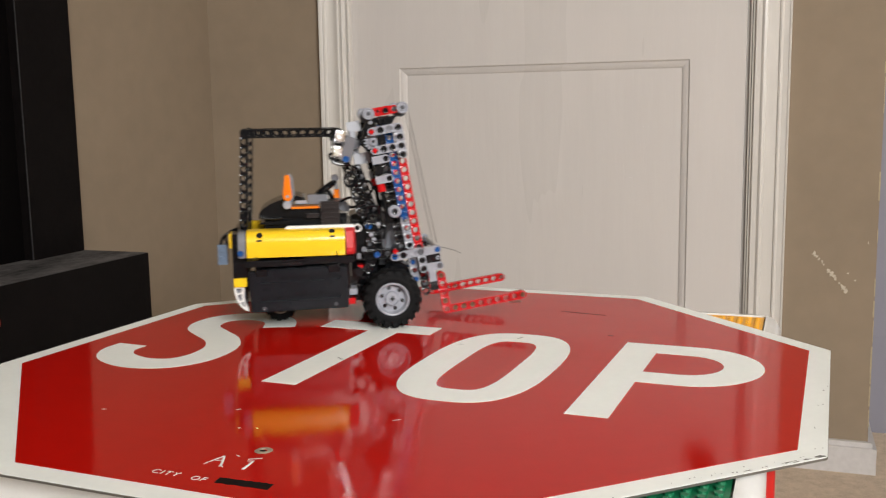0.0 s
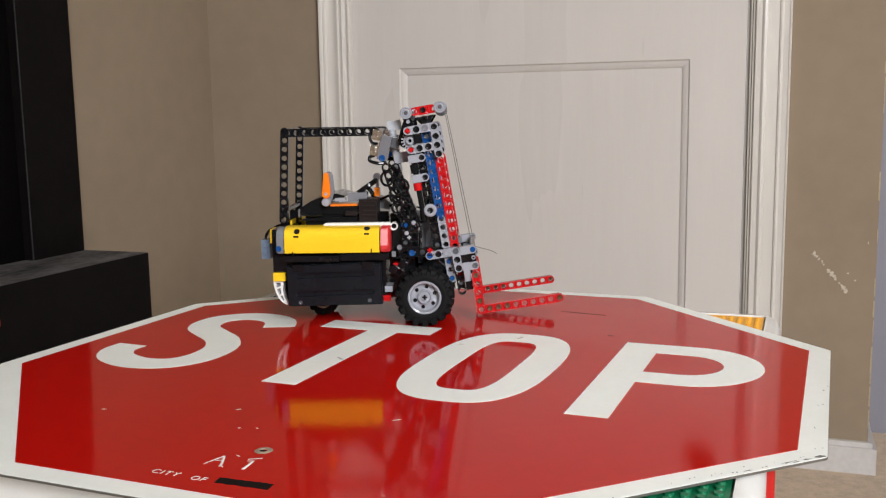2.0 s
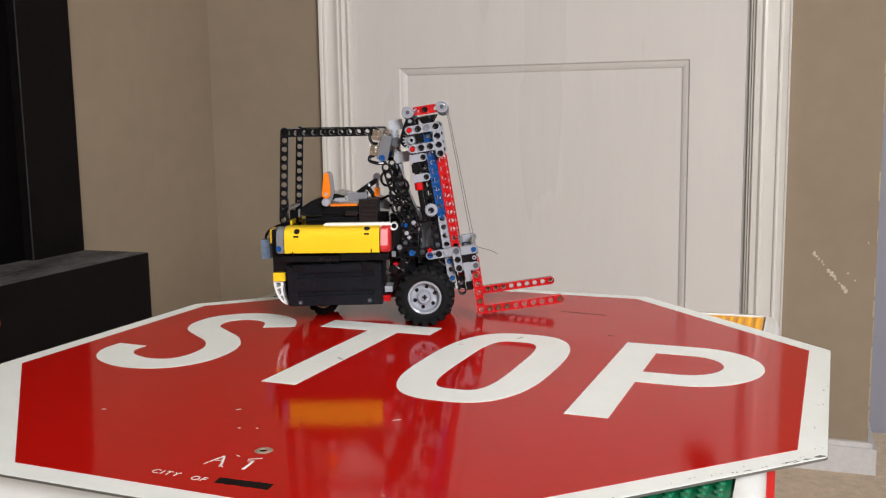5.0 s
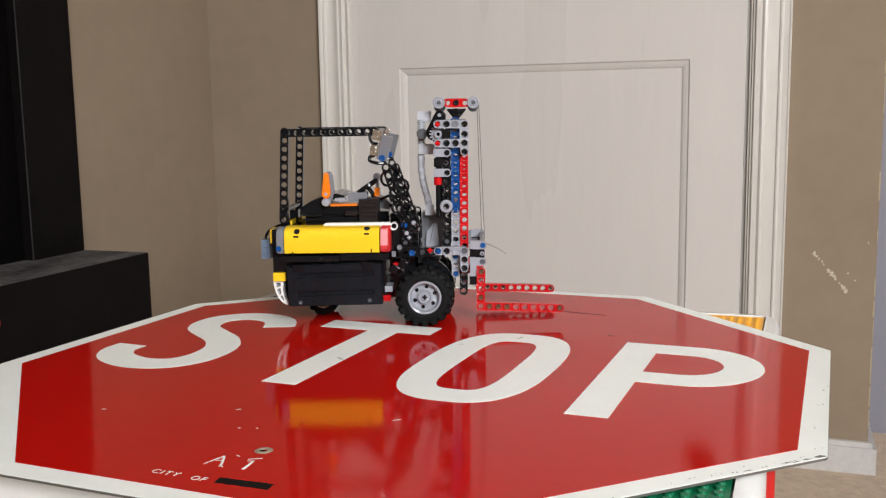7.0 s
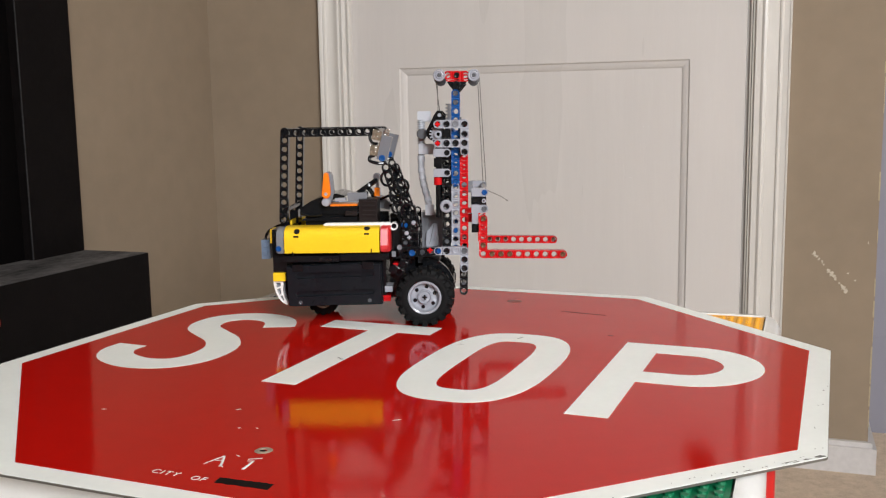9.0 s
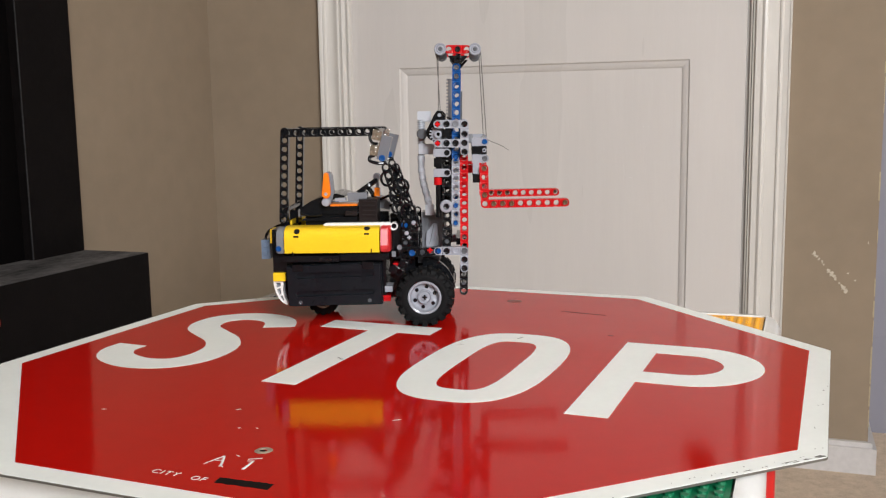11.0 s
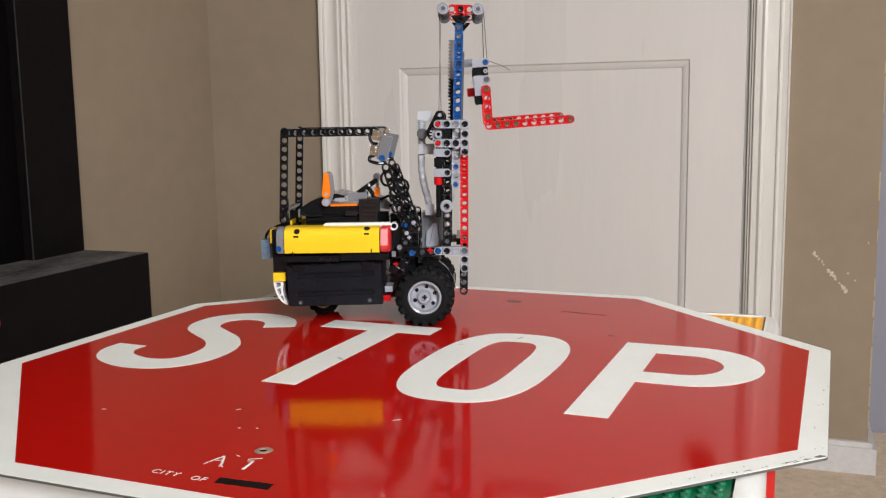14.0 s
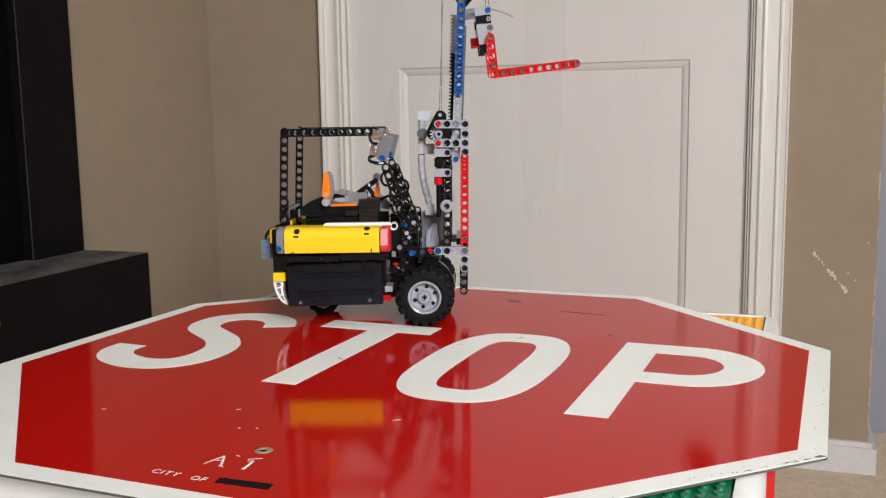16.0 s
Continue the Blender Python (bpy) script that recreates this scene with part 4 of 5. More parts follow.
# thin beads added along the seat's lower edge to catch highlight lines
for line in (((-0.1142, 0.1012), (-0.1108, 0.0996), (-0.1030, 0.0990), (-0.0952, 0.0996)), ((-0.0738, 0.0992), (-0.0710, 0.0997), (-0.0650, 0.1003), (-0.0589, 0.1018))):
    tube("highlight_bead", [at(p, -0.0318) for p in line], 0.0012, M_BLACK, truck, None, 8, "glossy black bead added to catch the seat edge's highlight")
span("seat_strip", (-0.0869, 0.1074), (-0.0620, 0.1092), -0.033, -0.012, M_ORANGE, "orange seat strip", 0.0008)
span("seat_strip", (-0.0732, 0.0987), (-0.0626, 0.1028), -0.034, -0.026, M_BROWN, "", 0.0008)
prism("lever", [(-0.0916, 0.1374), (-0.0905, 0.1390), (-0.0885, 0.1389), (-0.0875, 0.1374), (-0.0859, 0.1213), (-0.0860, 0.1187), (-0.0882, 0.1161), (-0.0918, 0.1162), (-0.0938, 0.1188), (-0.0937, 0.1214)], -0.038, -0.031, M_ORANGE, truck, None, "orange plastic lever", 0.0010)
prism("lever_back", [(-0.0907, 0.1385), (-0.0865, 0.1395), (-0.0845, 0.1353), (-0.0834, 0.1206), (-0.0858, 0.1112), (-0.0899, 0.1155)], -0.031, -0.025, M_GREY, truck, None, "", 0.0008)
lathe("lever_eye", [(0.0016, -0.0012), (0.0036, -0.0012), (0.0041, -0.0006), (0.0041, 0.003), (0.0016, 0.003), (0.0016, -0.0012)], M_ORANGE, truck, pose(*at((-0.0898, 0.1192), -0.0384)), 18)
axle_end(M_LGREY, truck, *at((-0.0898, 0.1192), -0.0388), 0.0018)
lathe("lever_joint", [(0, -0.005), (0.0035, -0.0045), (0.0042, -0.002), (0.0042, 0.003), (0, 0.003)], M_LGREY, truck, pose(*at((-0.0904, 0.1115), -0.0345)), 14)
span("seat_pad", (-0.0826, 0.1117), (-0.0731, 0.1147), -0.031, -0.022, M_LGREY, "pale grey seat pad", 0.0012)
span("console", (-0.0718, 0.1110), (-0.0537, 0.1192), -0.026, -0.012, M_GREY, "dark grey control console", 0.001)
span("console_base", (-0.0604, 0.0911), (-0.0436, 0.1135), -0.034, -0.004, M_BROWN, "dark brown engine brick", 0.0008)
for i in range(4):
    span("fin", (-0.0573, 0.1104), (-0.0448, 0.1118), -0.0352, -0.033, M_BROWN, "", 0.0003, truck, pose(0, 0, -0.0042 * i))
span("console_base", (-0.0634, 0.0865), (-0.0356, 0.0994), -0.004, 0.034, M_BLACK, "", 0.0008)
prism("grey_ramp", [(-0.0437, 0.1145), (-0.0395, 0.1128), (-0.0321, 0.1062), (-0.0344, 0.1009), (-0.0440, 0.1032)], -0.010, 0.006, M_GREY, truck, None, "", 0.0006)
whl = lathe("steering_wheel", [(0.0080, -0.0018), (0.0102, -0.0024), (0.0124, -0.0012), (0.0124, 0.0014), (0.0102, 0.0024), (0.0080, 0.0018), (0.0080, -0.0018)], M_BLACK, truck, pose(*at((-0.0550, 0.1234), -0.008), 0, -34, 0), 24, 'Z', "black steering wheel")
for a in (0, 120, 240):
    box("spoke", 0.0, 0.0095, -0.0012, 0.0012, -0.0008, 0.0008, M_BLACK, whl, "", 0.0, pose(0, 0, 0, 0, 0, a))
tube("steering_column", [at((-0.0550, 0.1234), -0.008), at((-0.0499, 0.1159), -0.008), at((-0.0479, 0.1078), -0.008)], 0.0022, M_BLACK, truck)
lathe("lever_knob", [(0, -0.004), (0.0030, -0.004), (0.0036, -0.002), (0.0036, 0.003), (0.0022, 0.0045), (0, 0.0045)], M_LGREY, truck, pose(*at((-0.0460, 0.1325), -0.006)), 14)
span("orange_brick", (-0.0476, 0.1148), (-0.0426, 0.1227), -0.016, -0.008, M_ORANGE, "small orange brick", 0.0006)
tube("lever_rod", [at((-0.0461, 0.1304), -0.007), at((-0.0452, 0.1240), -0.008), at((-0.0454, 0.1160), -0.010)], 0.0016, M_LGREY, truck)
for k in range(3):
    tube("hose", [(-0.0418 + 0.009 * k, -0.018, 0.112 - 0.006 * k), (-0.030 + 0.009 * k, -0.030, 0.116 - 0.009 * k), (-0.020 + 0.008 * k, -0.038, 0.106 - 0.008 * k), (-0.016 + 0.006 * k, -0.036, 0.090 - 0.006 * k)], 0.0013, M_BLACK, truck, None, 8, "black flexible hose")
pin(M_BLUE, truck, *at((-0.0183, 0.0902), -0.0415), 0.0030)

# frame over the front axle
for s in (-1, 1):
    beam(6, M_BLACK, truck, -0.026, s * 0.044, 0.0640, 4, name="axle_beam", label="black holed beam over the axle")
    beam(3, M_BLACK, truck, -0.024, s * 0.044, 0.0475, 60, name="axle_beam", label="black holed beam over the axle")
    pin(M_BLUE, truck, (-0.0116, 0.0651)[0], s * 0.0482 if s < 0 else 0.046, (-0.0116, 0.0651)[1], 0.0029)
    axle_end(M_RED, truck, (0.0049, 0.0676)[0], s * 0.0482 if s < 0 else 0.046, (0.0049, 0.0676)[1])
    lathe("knuckle", [(0, -0.008), (0.004, -0.008), (0.0046, -0.006), (0.0046, 0.006), (0.004, 0.008), (0, 0.008)], M_BLACK, truck, pose(-0.029, s * 0.040, 0.0500), 12)
    lathe("knuckle", [(0, -0.008), (0.003, -0.008), (0.0036, -0.006), (0.0036, 0.006), (0.003, 0.008), (0, 0.008)], M_BLACK, truck, pose(-0.0205, s * 0.041, 0.0555), 12)
    span("red_joiner", (-0.0291, 0.0489), (-0.0243, 0.0557), *sorted((s * 0.030, s * 0.0445)), M_RED, "", 0.0006)
    # mudguard behind the near wheel
    if s < 0:
        prism("mudguard", [(0.0275 * math.cos(radians(a)), 0.026 + 0.0320 * math.sin(radians(a))) for a in range(5, 96, 10)] + [(-0.0030, 0.0500), (0.0120, 0.0460), (0.0250, 0.0320)], *sorted((s * 0.024, s * 0.032)), M_BLACK, truck, None, "", 0.0)
    beam(5, M_BLACK, truck, -0.0178, s * 0.0400, 0.0660, 86, name="bracket_beam", label="black holed bracket beam")
    beam(4, M_BLACK, truck, -0.0095, s * 0.0375, 0.0720, 92, name="bracket_beam", label="black holed bracket beam")
    axle_end(M_LGREY, truck, -0.0140, s * 0.0442 if s < 0 else 0.042, 0.0790)
    span("cross_block", (-0.0245, 0.0660), (-0.0045, 0.0705), *sorted((s * 0.0300, s * 0.0420)), M_BLACK, "", 0.0006)
    span("grey_joiner", (-0.0298, 0.0622), (-0.0262, 0.0672), *sorted((s * 0.0440, s * 0.0500)), M_GREY, "small grey axle joiner", 0.0006)
    # small pale studs put in for the white glints on the bracket
    for x, z in ((-0.0163, 0.0830), (-0.0098, 0.0925)):
        lathe("glint_stud", [(0, -0.0016), (0.0015, -0.0016), (0.0021, -0.0008), (0.0021, 0.002), (0, 0.002)], M_LGREY, truck, pose(x, -0.0440 if s < 0 else 0.0425, z), 12)
    pin(M_GREY, truck, -0.0232, s * 0.0445 if s < 0 else 0.042, 0.0700, 0.0024)
prism("dash_plate", [(-0.0330, 0.0660), (-0.0330, 0.0985), (-0.0250, 0.1010), (-0.0180, 0.0960), (-0.0060, 0.0800), (-0.0050, 0.0660)], -0.018, 0.024, M_BLACK, truck, None, "black plate behind the pillar", 0.0008)
bar_y("cross_axle", -0.0178, 0.0740, -0.040, 0.040, 0.0023, M_DGREY, truck)
# tilting motor between the masts
span("tilt_motor", (-0.0040, 0.0620), (0.0186, 0.0985), -0.0105, 0.0115, M_SLATE, "dark grey motor housing", 0.0012)
prism("motor_face", [(-0.0005, 0.0662), (0.0004, 0.0800), (0.0035, 0.0835), (0.0066, 0.0885), (0.0105, 0.0885), (0.0128, 0.0662)], -0.0150, -0.0110, M_LGREY, truck, None, "light grey motor plate", 0.0005)
prism("motor_groove", [(0.0030, 0.0690), (0.0036, 0.0690), (0.0078, 0.0865), (0.0072, 0.0865)], -0.0154, -0.0146, M_SLATE, truck, None, "", 0.0)
span("axle_block", (-0.0077, 0.0518), (0.0128, 0.0656), -0.022, 0.022, M_DGREY, "", 0.001)
bar_y("front_axle", 0.0, 0.0268, -0.044, 0.044, 0.0024, M_DGREY, truck)


def wheel(name, r, w, rim_r, parent, x, y, z, lugs, label):
    """A tyre with chunky lugs; its rim, holes and axle end face -y."""
    bm = bmesh.new()
    h = w / 2
    add_lathe(bm, [(rim_r, -h * 0.80), (rim_r * 1.03, -h * 0.96), (rim_r * 1.10, -h), (r * 0.74, -h * 0.985), (r * 0.80, -h * 0.94), (r * 0.885, -h * 0.82), (r * 0.925, -h * 0.58), (r * 0.925, h * 0.58), (r * 0.885, h * 0.82), (r * 0.80, h * 0.94), (r * 0.74, h * 0.985), (rim_r * 1.10, h), (rim_r * 1.03, h * 0.96), (rim_r, h * 0.80), (rim_r, -h * 0.80)], 54)
    bmesh.ops.remove_doubles(bm, verts=bm.verts, dist=1e-7)
    half = 2 * math.pi * r / lugs * 0.29
    bmesh.ops.recalc_face_normals(bm, faces=bm.faces)
    t = part(name, bm, M_RUBBER, parent, label, pose(x, y, z), True)
    for s in (-1, 1):
        # a tread block: wide at the shoulder, bent down over it, narrow in the middle
        side = [(s * h * 0.05, r * 0.90, r * 0.998), (s * h * 0.66, r * 0.88, r * 1.0), (s * h * 0.93, r * 0.80, r * 0.955), (s * h * 1.0, r * 0.765, r * 0.84)]
        V = []
        for q, (yy, z0, z1) in enumerate(side):
            w = half * (0.72, 1.0, 1.0, 0.80)[q]
            skew = half * (0.45, 0.0, 0.0, 0.0)[q]
            V += [(xx + skew, yy, zz) for xx, zz in ((-w, z0), (w, z0), (w * 0.93, z1), (-w * 0.93, z1))]
        F = [(4 * q + e, 4 * q + (e + 1) % 4, 4 * q + 4 + (e + 1) % 4, 4 * q + 4 + e) for q in range(3) for e in range(4)] + [(0, 1, 2, 3), (15, 14, 13, 12)]
        data = None
        for k in range(lugs):
            m = pose(0, 0, 0, 0, 360 * (k + (0.5 if s > 0 else 0)) / lugs, 0)
            if data is None:
                data = link_mesh("tread_block", V, F, M_RUBBER, t, m).data
            else:
                ob = new("tread_block", data)
                ob.parent, ob.matrix_basis = t, m
    return t


def rim(parent, r, h, material, m, holes=6):
    """A dished rim with round holes and a cross-shaped axle end."""
    rm = lathe("rim", [(r * 1.02, -h * 0.55), (r * 1.0, -h * 0.92), (r * 0.95, -h * 0.97), (r * 0.87, -h * 0.93), (r * 0.84, -h * 0.60), (r * 0.80, -h * 0.40), (r * 0.76, -h * 0.36), (r * 0.44, -h * 0.42), (r * 0.42, -h * 0.66), (r * 0.37, -h * 0.70), (r * 0.33, -h * 0.58), (r * 0.22, -h * 0.58), (r * 0.20, -h * 0.70), (0, -h * 0.70)], material, parent, m, 32, 'Y', "light grey wheel rim")
    for k in range(holes):
        a = radians(360 * k / holes + 20)
        lathe("rim_hole", [(0, -h * 0.43), (r * 0.110, -h * 0.43), (r * 0.12, -h * 0.41), (r * 0.12, -h * 0.30), (0, -h * 0.30)], M_BLACK, parent, m @ pose(r * 0.62 * math.cos(a), 0, r * 0.62 * math.sin(a)), 10)
    bm = bmesh.new()
    add_box(bm, -r * 0.15, r * 0.15, -h * 0.74, -h * 0.6, -r * 0.055, r * 0.055)
    add_box(bm, -r * 0.055, r * 0.055, -h * 0.745, -h * 0.6, -r * 0.15, r * 0.15)
    part("axle_end", bm, M_BLACK, parent, "", m)
    return rm


wheels = []
for s in (-1, 1):
    w = wheel("front_wheel", 0.0268, 0.0250, 0.0150, truck, 0.0, -0.0535 if s < 0 else 0.0430, 0.0268, 18, "chunky black rubber front tyre")
    rim(w, 0.0152, 0.0125, M_LGREY, pose(0, 0, 0, 0, 0, 0 if s < 0 else 180))
    wheels.append((w, -0.0535 if s < 0 else 0.0430, 0.0268, 0.0, 1.0))
for y in (-0.004, 0.022):
    w = wheel("rear_wheel", 0.0155, 0.012, 0.0085, truck, -0.1005, y, 0.0155, 14, "small black rubber rear tyre")
    rim(w, 0.0085, 0.006, M_SCUFF, Matrix())
    wheels.append((w, y, 0.0155, -0.1005, 26.8 / 15.5))
bar_y("rear_axle", -0.1005, 0.0155, -0.012, 0.030, 0.0022, M_DGREY, truck)
span("steering_yoke", (-0.106, 0.015), (-0.091, 0.024), 0.0045, 0.0135, M_BLACK)

# ---- outer mast: its origin is the tilting pivot ----
PVX, PVZ = 0.0333, 0.020


def mp(x, y, z):
    return ((x - 35) / 1000, y / 1000, (z - 20) / 1000)


bm = bmesh.new()
add_box(bm, *[v / 1000 for v in (-5, 6, -31, 31, 50, 56)])
mast = part("outer_mast", bm, M_BLACK, truck, "outer mast with red and black rails", None, True, 0.0008)
for s in (-1, 1):
    beam(11, M_RED, mast, *mp(37.5, s * 36, 70), 90, name="rail", label="red holed mast rail")
    beam(13, M_BLACK, mast, *mp(21.5, s * 36, 66), 90, name="rail", label="black holed mast rail")
    beam(4, M_LGREY, mast, *mp(13.5, s * 44.2, 66.5), 0, name="link_beam", label="light grey angled beam")
    beam(3, M_LGREY, mast, *mp(37.5, s * 44.3, 66.5), -90, name="link_beam", label="light grey angled beam")
    beam(4, M_BLACK, mast, *mp(36.8, s * 36.2, 28), 90, name="mast_foot", label="black holed mast foot")
    for z in (181, 164):
        beam(4, M_LGREY, mast, *mp(14, s * 44, z), 0, name="link_beam", label="light grey holed beam")
    beam(4, M_LGREY, mast, *mp(38.2, s * 44.1, 156.5), 90, name="link_beam", label="light grey holed beam")
    for x, z, mt in ((14, 181, M_RED), (14, 164, M_RED), (22, 181, M_BLACK), (30, 181, M_GREY), (38, 181, M_BLACK), (22, 164, M_BLACK), (30, 164, M_BLACK), (38, 164, M_BLACK), (38, 172, M_BLACK), (38, 156, M_BLACK), (13.5, 66.5, M_BLUE), (21.5, 66.5, M_BLACK), (29.5, 66.5, M_LGREY), (37.5, 66.5, M_DGREY), (37.5, 58.5, M_BLACK), (37.5, 50.5, M_BLACK)):
        x, y, z = mp(x, s * 44, z)
        (axle_end if mt is M_RED else pin)(mt, mast, x, y - 0.0030 if s < 0 else y + 0.0018, z)
    for z in (155.5, 137.5):
        cn = box("connector", -0.0135, 0.0, -0.0036, 0.0036, -0.0036, 0.0036, M_LGREY, mast, "light grey connector", 0.0008, pose(*mp(23.5, s * 42.5, z)))
        beam(1, M_LGREY, mast, *mp(22.2, s * 42.5, z), 0, name="connector_eye")
        pin(M_BLACK, mast, mp(22.2, 0, 0)[0], (s * 0.0425) - 0.0040, mp(0, 0, z)[2], 0.0025)
    lathe("bush", [(0, -0.0035), (0.0036, -0.0035), (0.0038, 0), (0.0036, 0.0035), (0, 0.0035)], M_RED, mast, pose(*mp(13.8, s * 41, 130)), 16, 'Z', "red bush")
    lathe("rod", [(0, -0.034), (0.0024, -0.034), (0.0024, 0.034), (0, 0.034)], M_BLACK, mast, pose(*mp(14.2, s * 41, 131)), 12, 'Z')
    box("spacer", -0.0036, 0.0036, -0.0036, 0.0036, -0.004, 0.004, M_BLACK, mast, "", 0.0006, pose(*mp(14, s * 41, 146.5)))
    lathe("pulley", [(0.0022, -0.002), (0.0034, -0.003), (0.0048, -0.003), (0.0058, -0.002), (0.0050, 0.0), (0.0058, 0.002), (0.0048, 0.003), (0.0022, 0.003)], M_LGREY, mast, pose(*mp(21.3, s * 43.5, 107)), 20, 'Y', "light grey half pulley")
    lathe("pulley_hub", [(0, -0.002), (0.0026, -0.0032), (0.0026, 0.003), (0, 0.003)], M_BLACK, mast, pose(*mp(21.3, s * 43.5, 107)), 14)
    # toothed gear and its black lever plates
    gb = bmesh.new()
    add_lathe(gb, [(0.0018, -0.0018), (0.0062, -0.0018), (0.0062, 0.0018), (0.0018, 0.0018), (0.0018, -0.0018)], 24)
    for k in range(16):
        add_box(gb, -0.0007, 0.0007, -0.0018, 0.0018, 0.0058, 0.0082, pose(0, 0, 0, 0, 22.5 * k, 0))
    part("gear", gb, M_LGREY, mast, "light grey toothed gear", pose(*mp(14.5, s * 38.5, 172)), True)
    lathe("gear_hub", [(0.0016, -0.003), (0.0036, -0.003), (0.0038, 0.0), (0.0016, 0.0)], M_LGREY, mast, pose(*mp(14.5, s * 38.5 - 2.2, 172)), 14)
    prism("lever_plate", [mp(*q)[::2] for q in ((13, 0, 193), (17, 0, 193), (20, 0, 189), (19, 0, 180), (12, 0, 164), (5, 0, 168), (3, 0, 174), (10, 0, 188))], *sorted((s * 0.031, s * 0.0365)), M_BLACK, mast, None, "black gear lever plate", 0.0006)
    pin(M_LGREY, mast, *mp(15.5, s * 36.8 - 0.8, 189), 0.0018)
    box("block", -0.0036, 0.0036, -0.0036, 0.0036, -0.004, 0.004, M_BLACK, mast, "", 0.0006, pose(*mp(22, s * 42, 172.5)))
for x, z in ((22, 181), (38, 164), (21.5, 74), (37, 34)):
    X, _, Zz = mp(x, 0, z)
    bar_y("cross_axle", X, Zz, -0.038, 0.038, 0.0022, M_DGREY, mast)
# ribbed grey tilting cylinder: end plates, bellows and a stiff jointed hose
cyl = box("tilt_cylinder", -0.0060, 0.0065, -0.0035, 0.0035, -0.0040, 0.0040, M_LITGREY, mast, "light grey ribbed cylinder", 0.0006, pose(*mp(0.7, -16, 188.6)))
box("collar", -0.0010, 0.0062, -0.0037, 0.0037, -0.0012, 0.0012, M_LITGREY, cyl, "", 0.0003, pose(0, 0, -0.0042))
prof = [(0, 0.0), (0.0030, 0.0)]
for z in (0.0022, 0.0042, 0.0062, 0.0082, 0.0180, 0.0200, 0.0220):
    prof += [(0.0028, -z + 0.0008), (0.0037, -z + 0.0005), (0.0037, -z - 0.0005), (0.0028, -z - 0.0008)]
prof += [(0.0030, -0.0240), (0.0030, -0.0320), (0, -0.0320)]
lathe("bellows", prof, M_LITGREY, cyl, pose(-0.0026, 0, -0.0035), 18, 'Z', "light grey ribbed bellows")
lathe("pivot_pin", [(0, -0.0050), (0.0026, -0.0050), (0.0031, -0.0044), (0.0031, 0.004), (0, 0.004)], M_DGREY, cyl, pose(-0.0022, -0.001, -0.0165), 16)
box("lower_plate", -0.0064, 0.0085, -0.0036, 0.0036, -0.0048, 0.0048, M_LITGREY, cyl, "", 0.0006, pose(0.0012, 0, -0.0308))
lathe("dark_ring", [(0, -0.0004), (0.0030, -0.0004), (0.0030, 0.0004), (0, 0.0004)], M_BLACK, cyl, pose(-0.0030, 0, -0.0361), 16, 'Z')
NODES = ((-2.4, 152.0), (-2.3, 140.0), (-1.5, 133.0), (-0.5, 126.5), (1.2, 119.8), (3.2, 112.8), (4.8, 105.8))
for (xa, za), (xb, zb) in zip(NODES, NODES[1:]):
    a, b = Vector(mp(xa, -16, za)), Vector(mp(xb, -16, zb))
    n = (b - a).length + 0.0008
    lathe("hose_link", [(0, 0), (0.0031, 0), (0.0034, 0.0006), (0.0034, n * 0.45), (0.0030, n * 0.52), (0.0030, n - 0.0004), (0.0026, n), (0, n)], M_LITGREY, cyl, pose(*(-Vector(mp(0.7, -16, 188.6)))) @ Matrix.Translation(a) @ (b - a).to_track_quat('Z', 'Y').to_matrix().to_4x4(), 16, 'Z')
box("hose_foot", -0.0041, 0.0041, -0.0036, 0.0036, -0.0050, 0.0050, M_LITGREY, cyl, "", 0.0006, pose(*(Vector(mp(5.2, -16, 101.4)) - Vector(mp(0.7, -16, 188.6)))))
lathe("worm", [(0, -0.006), (0.0042, -0.006), (0.0050, -0.003), (0.0050, 0.003), (0.0042, 0.006), (0, 0.006)], M_DGREY, mast, pose(*mp(-1, -22, 172)), 14)

# ---- inner mast: origin at its lower end ----
IX, IZ = 29.5, 41.0


def ip(x, y, z):
    return ((x - IX) / 1000, y / 1000, (z - IZ) / 1000)


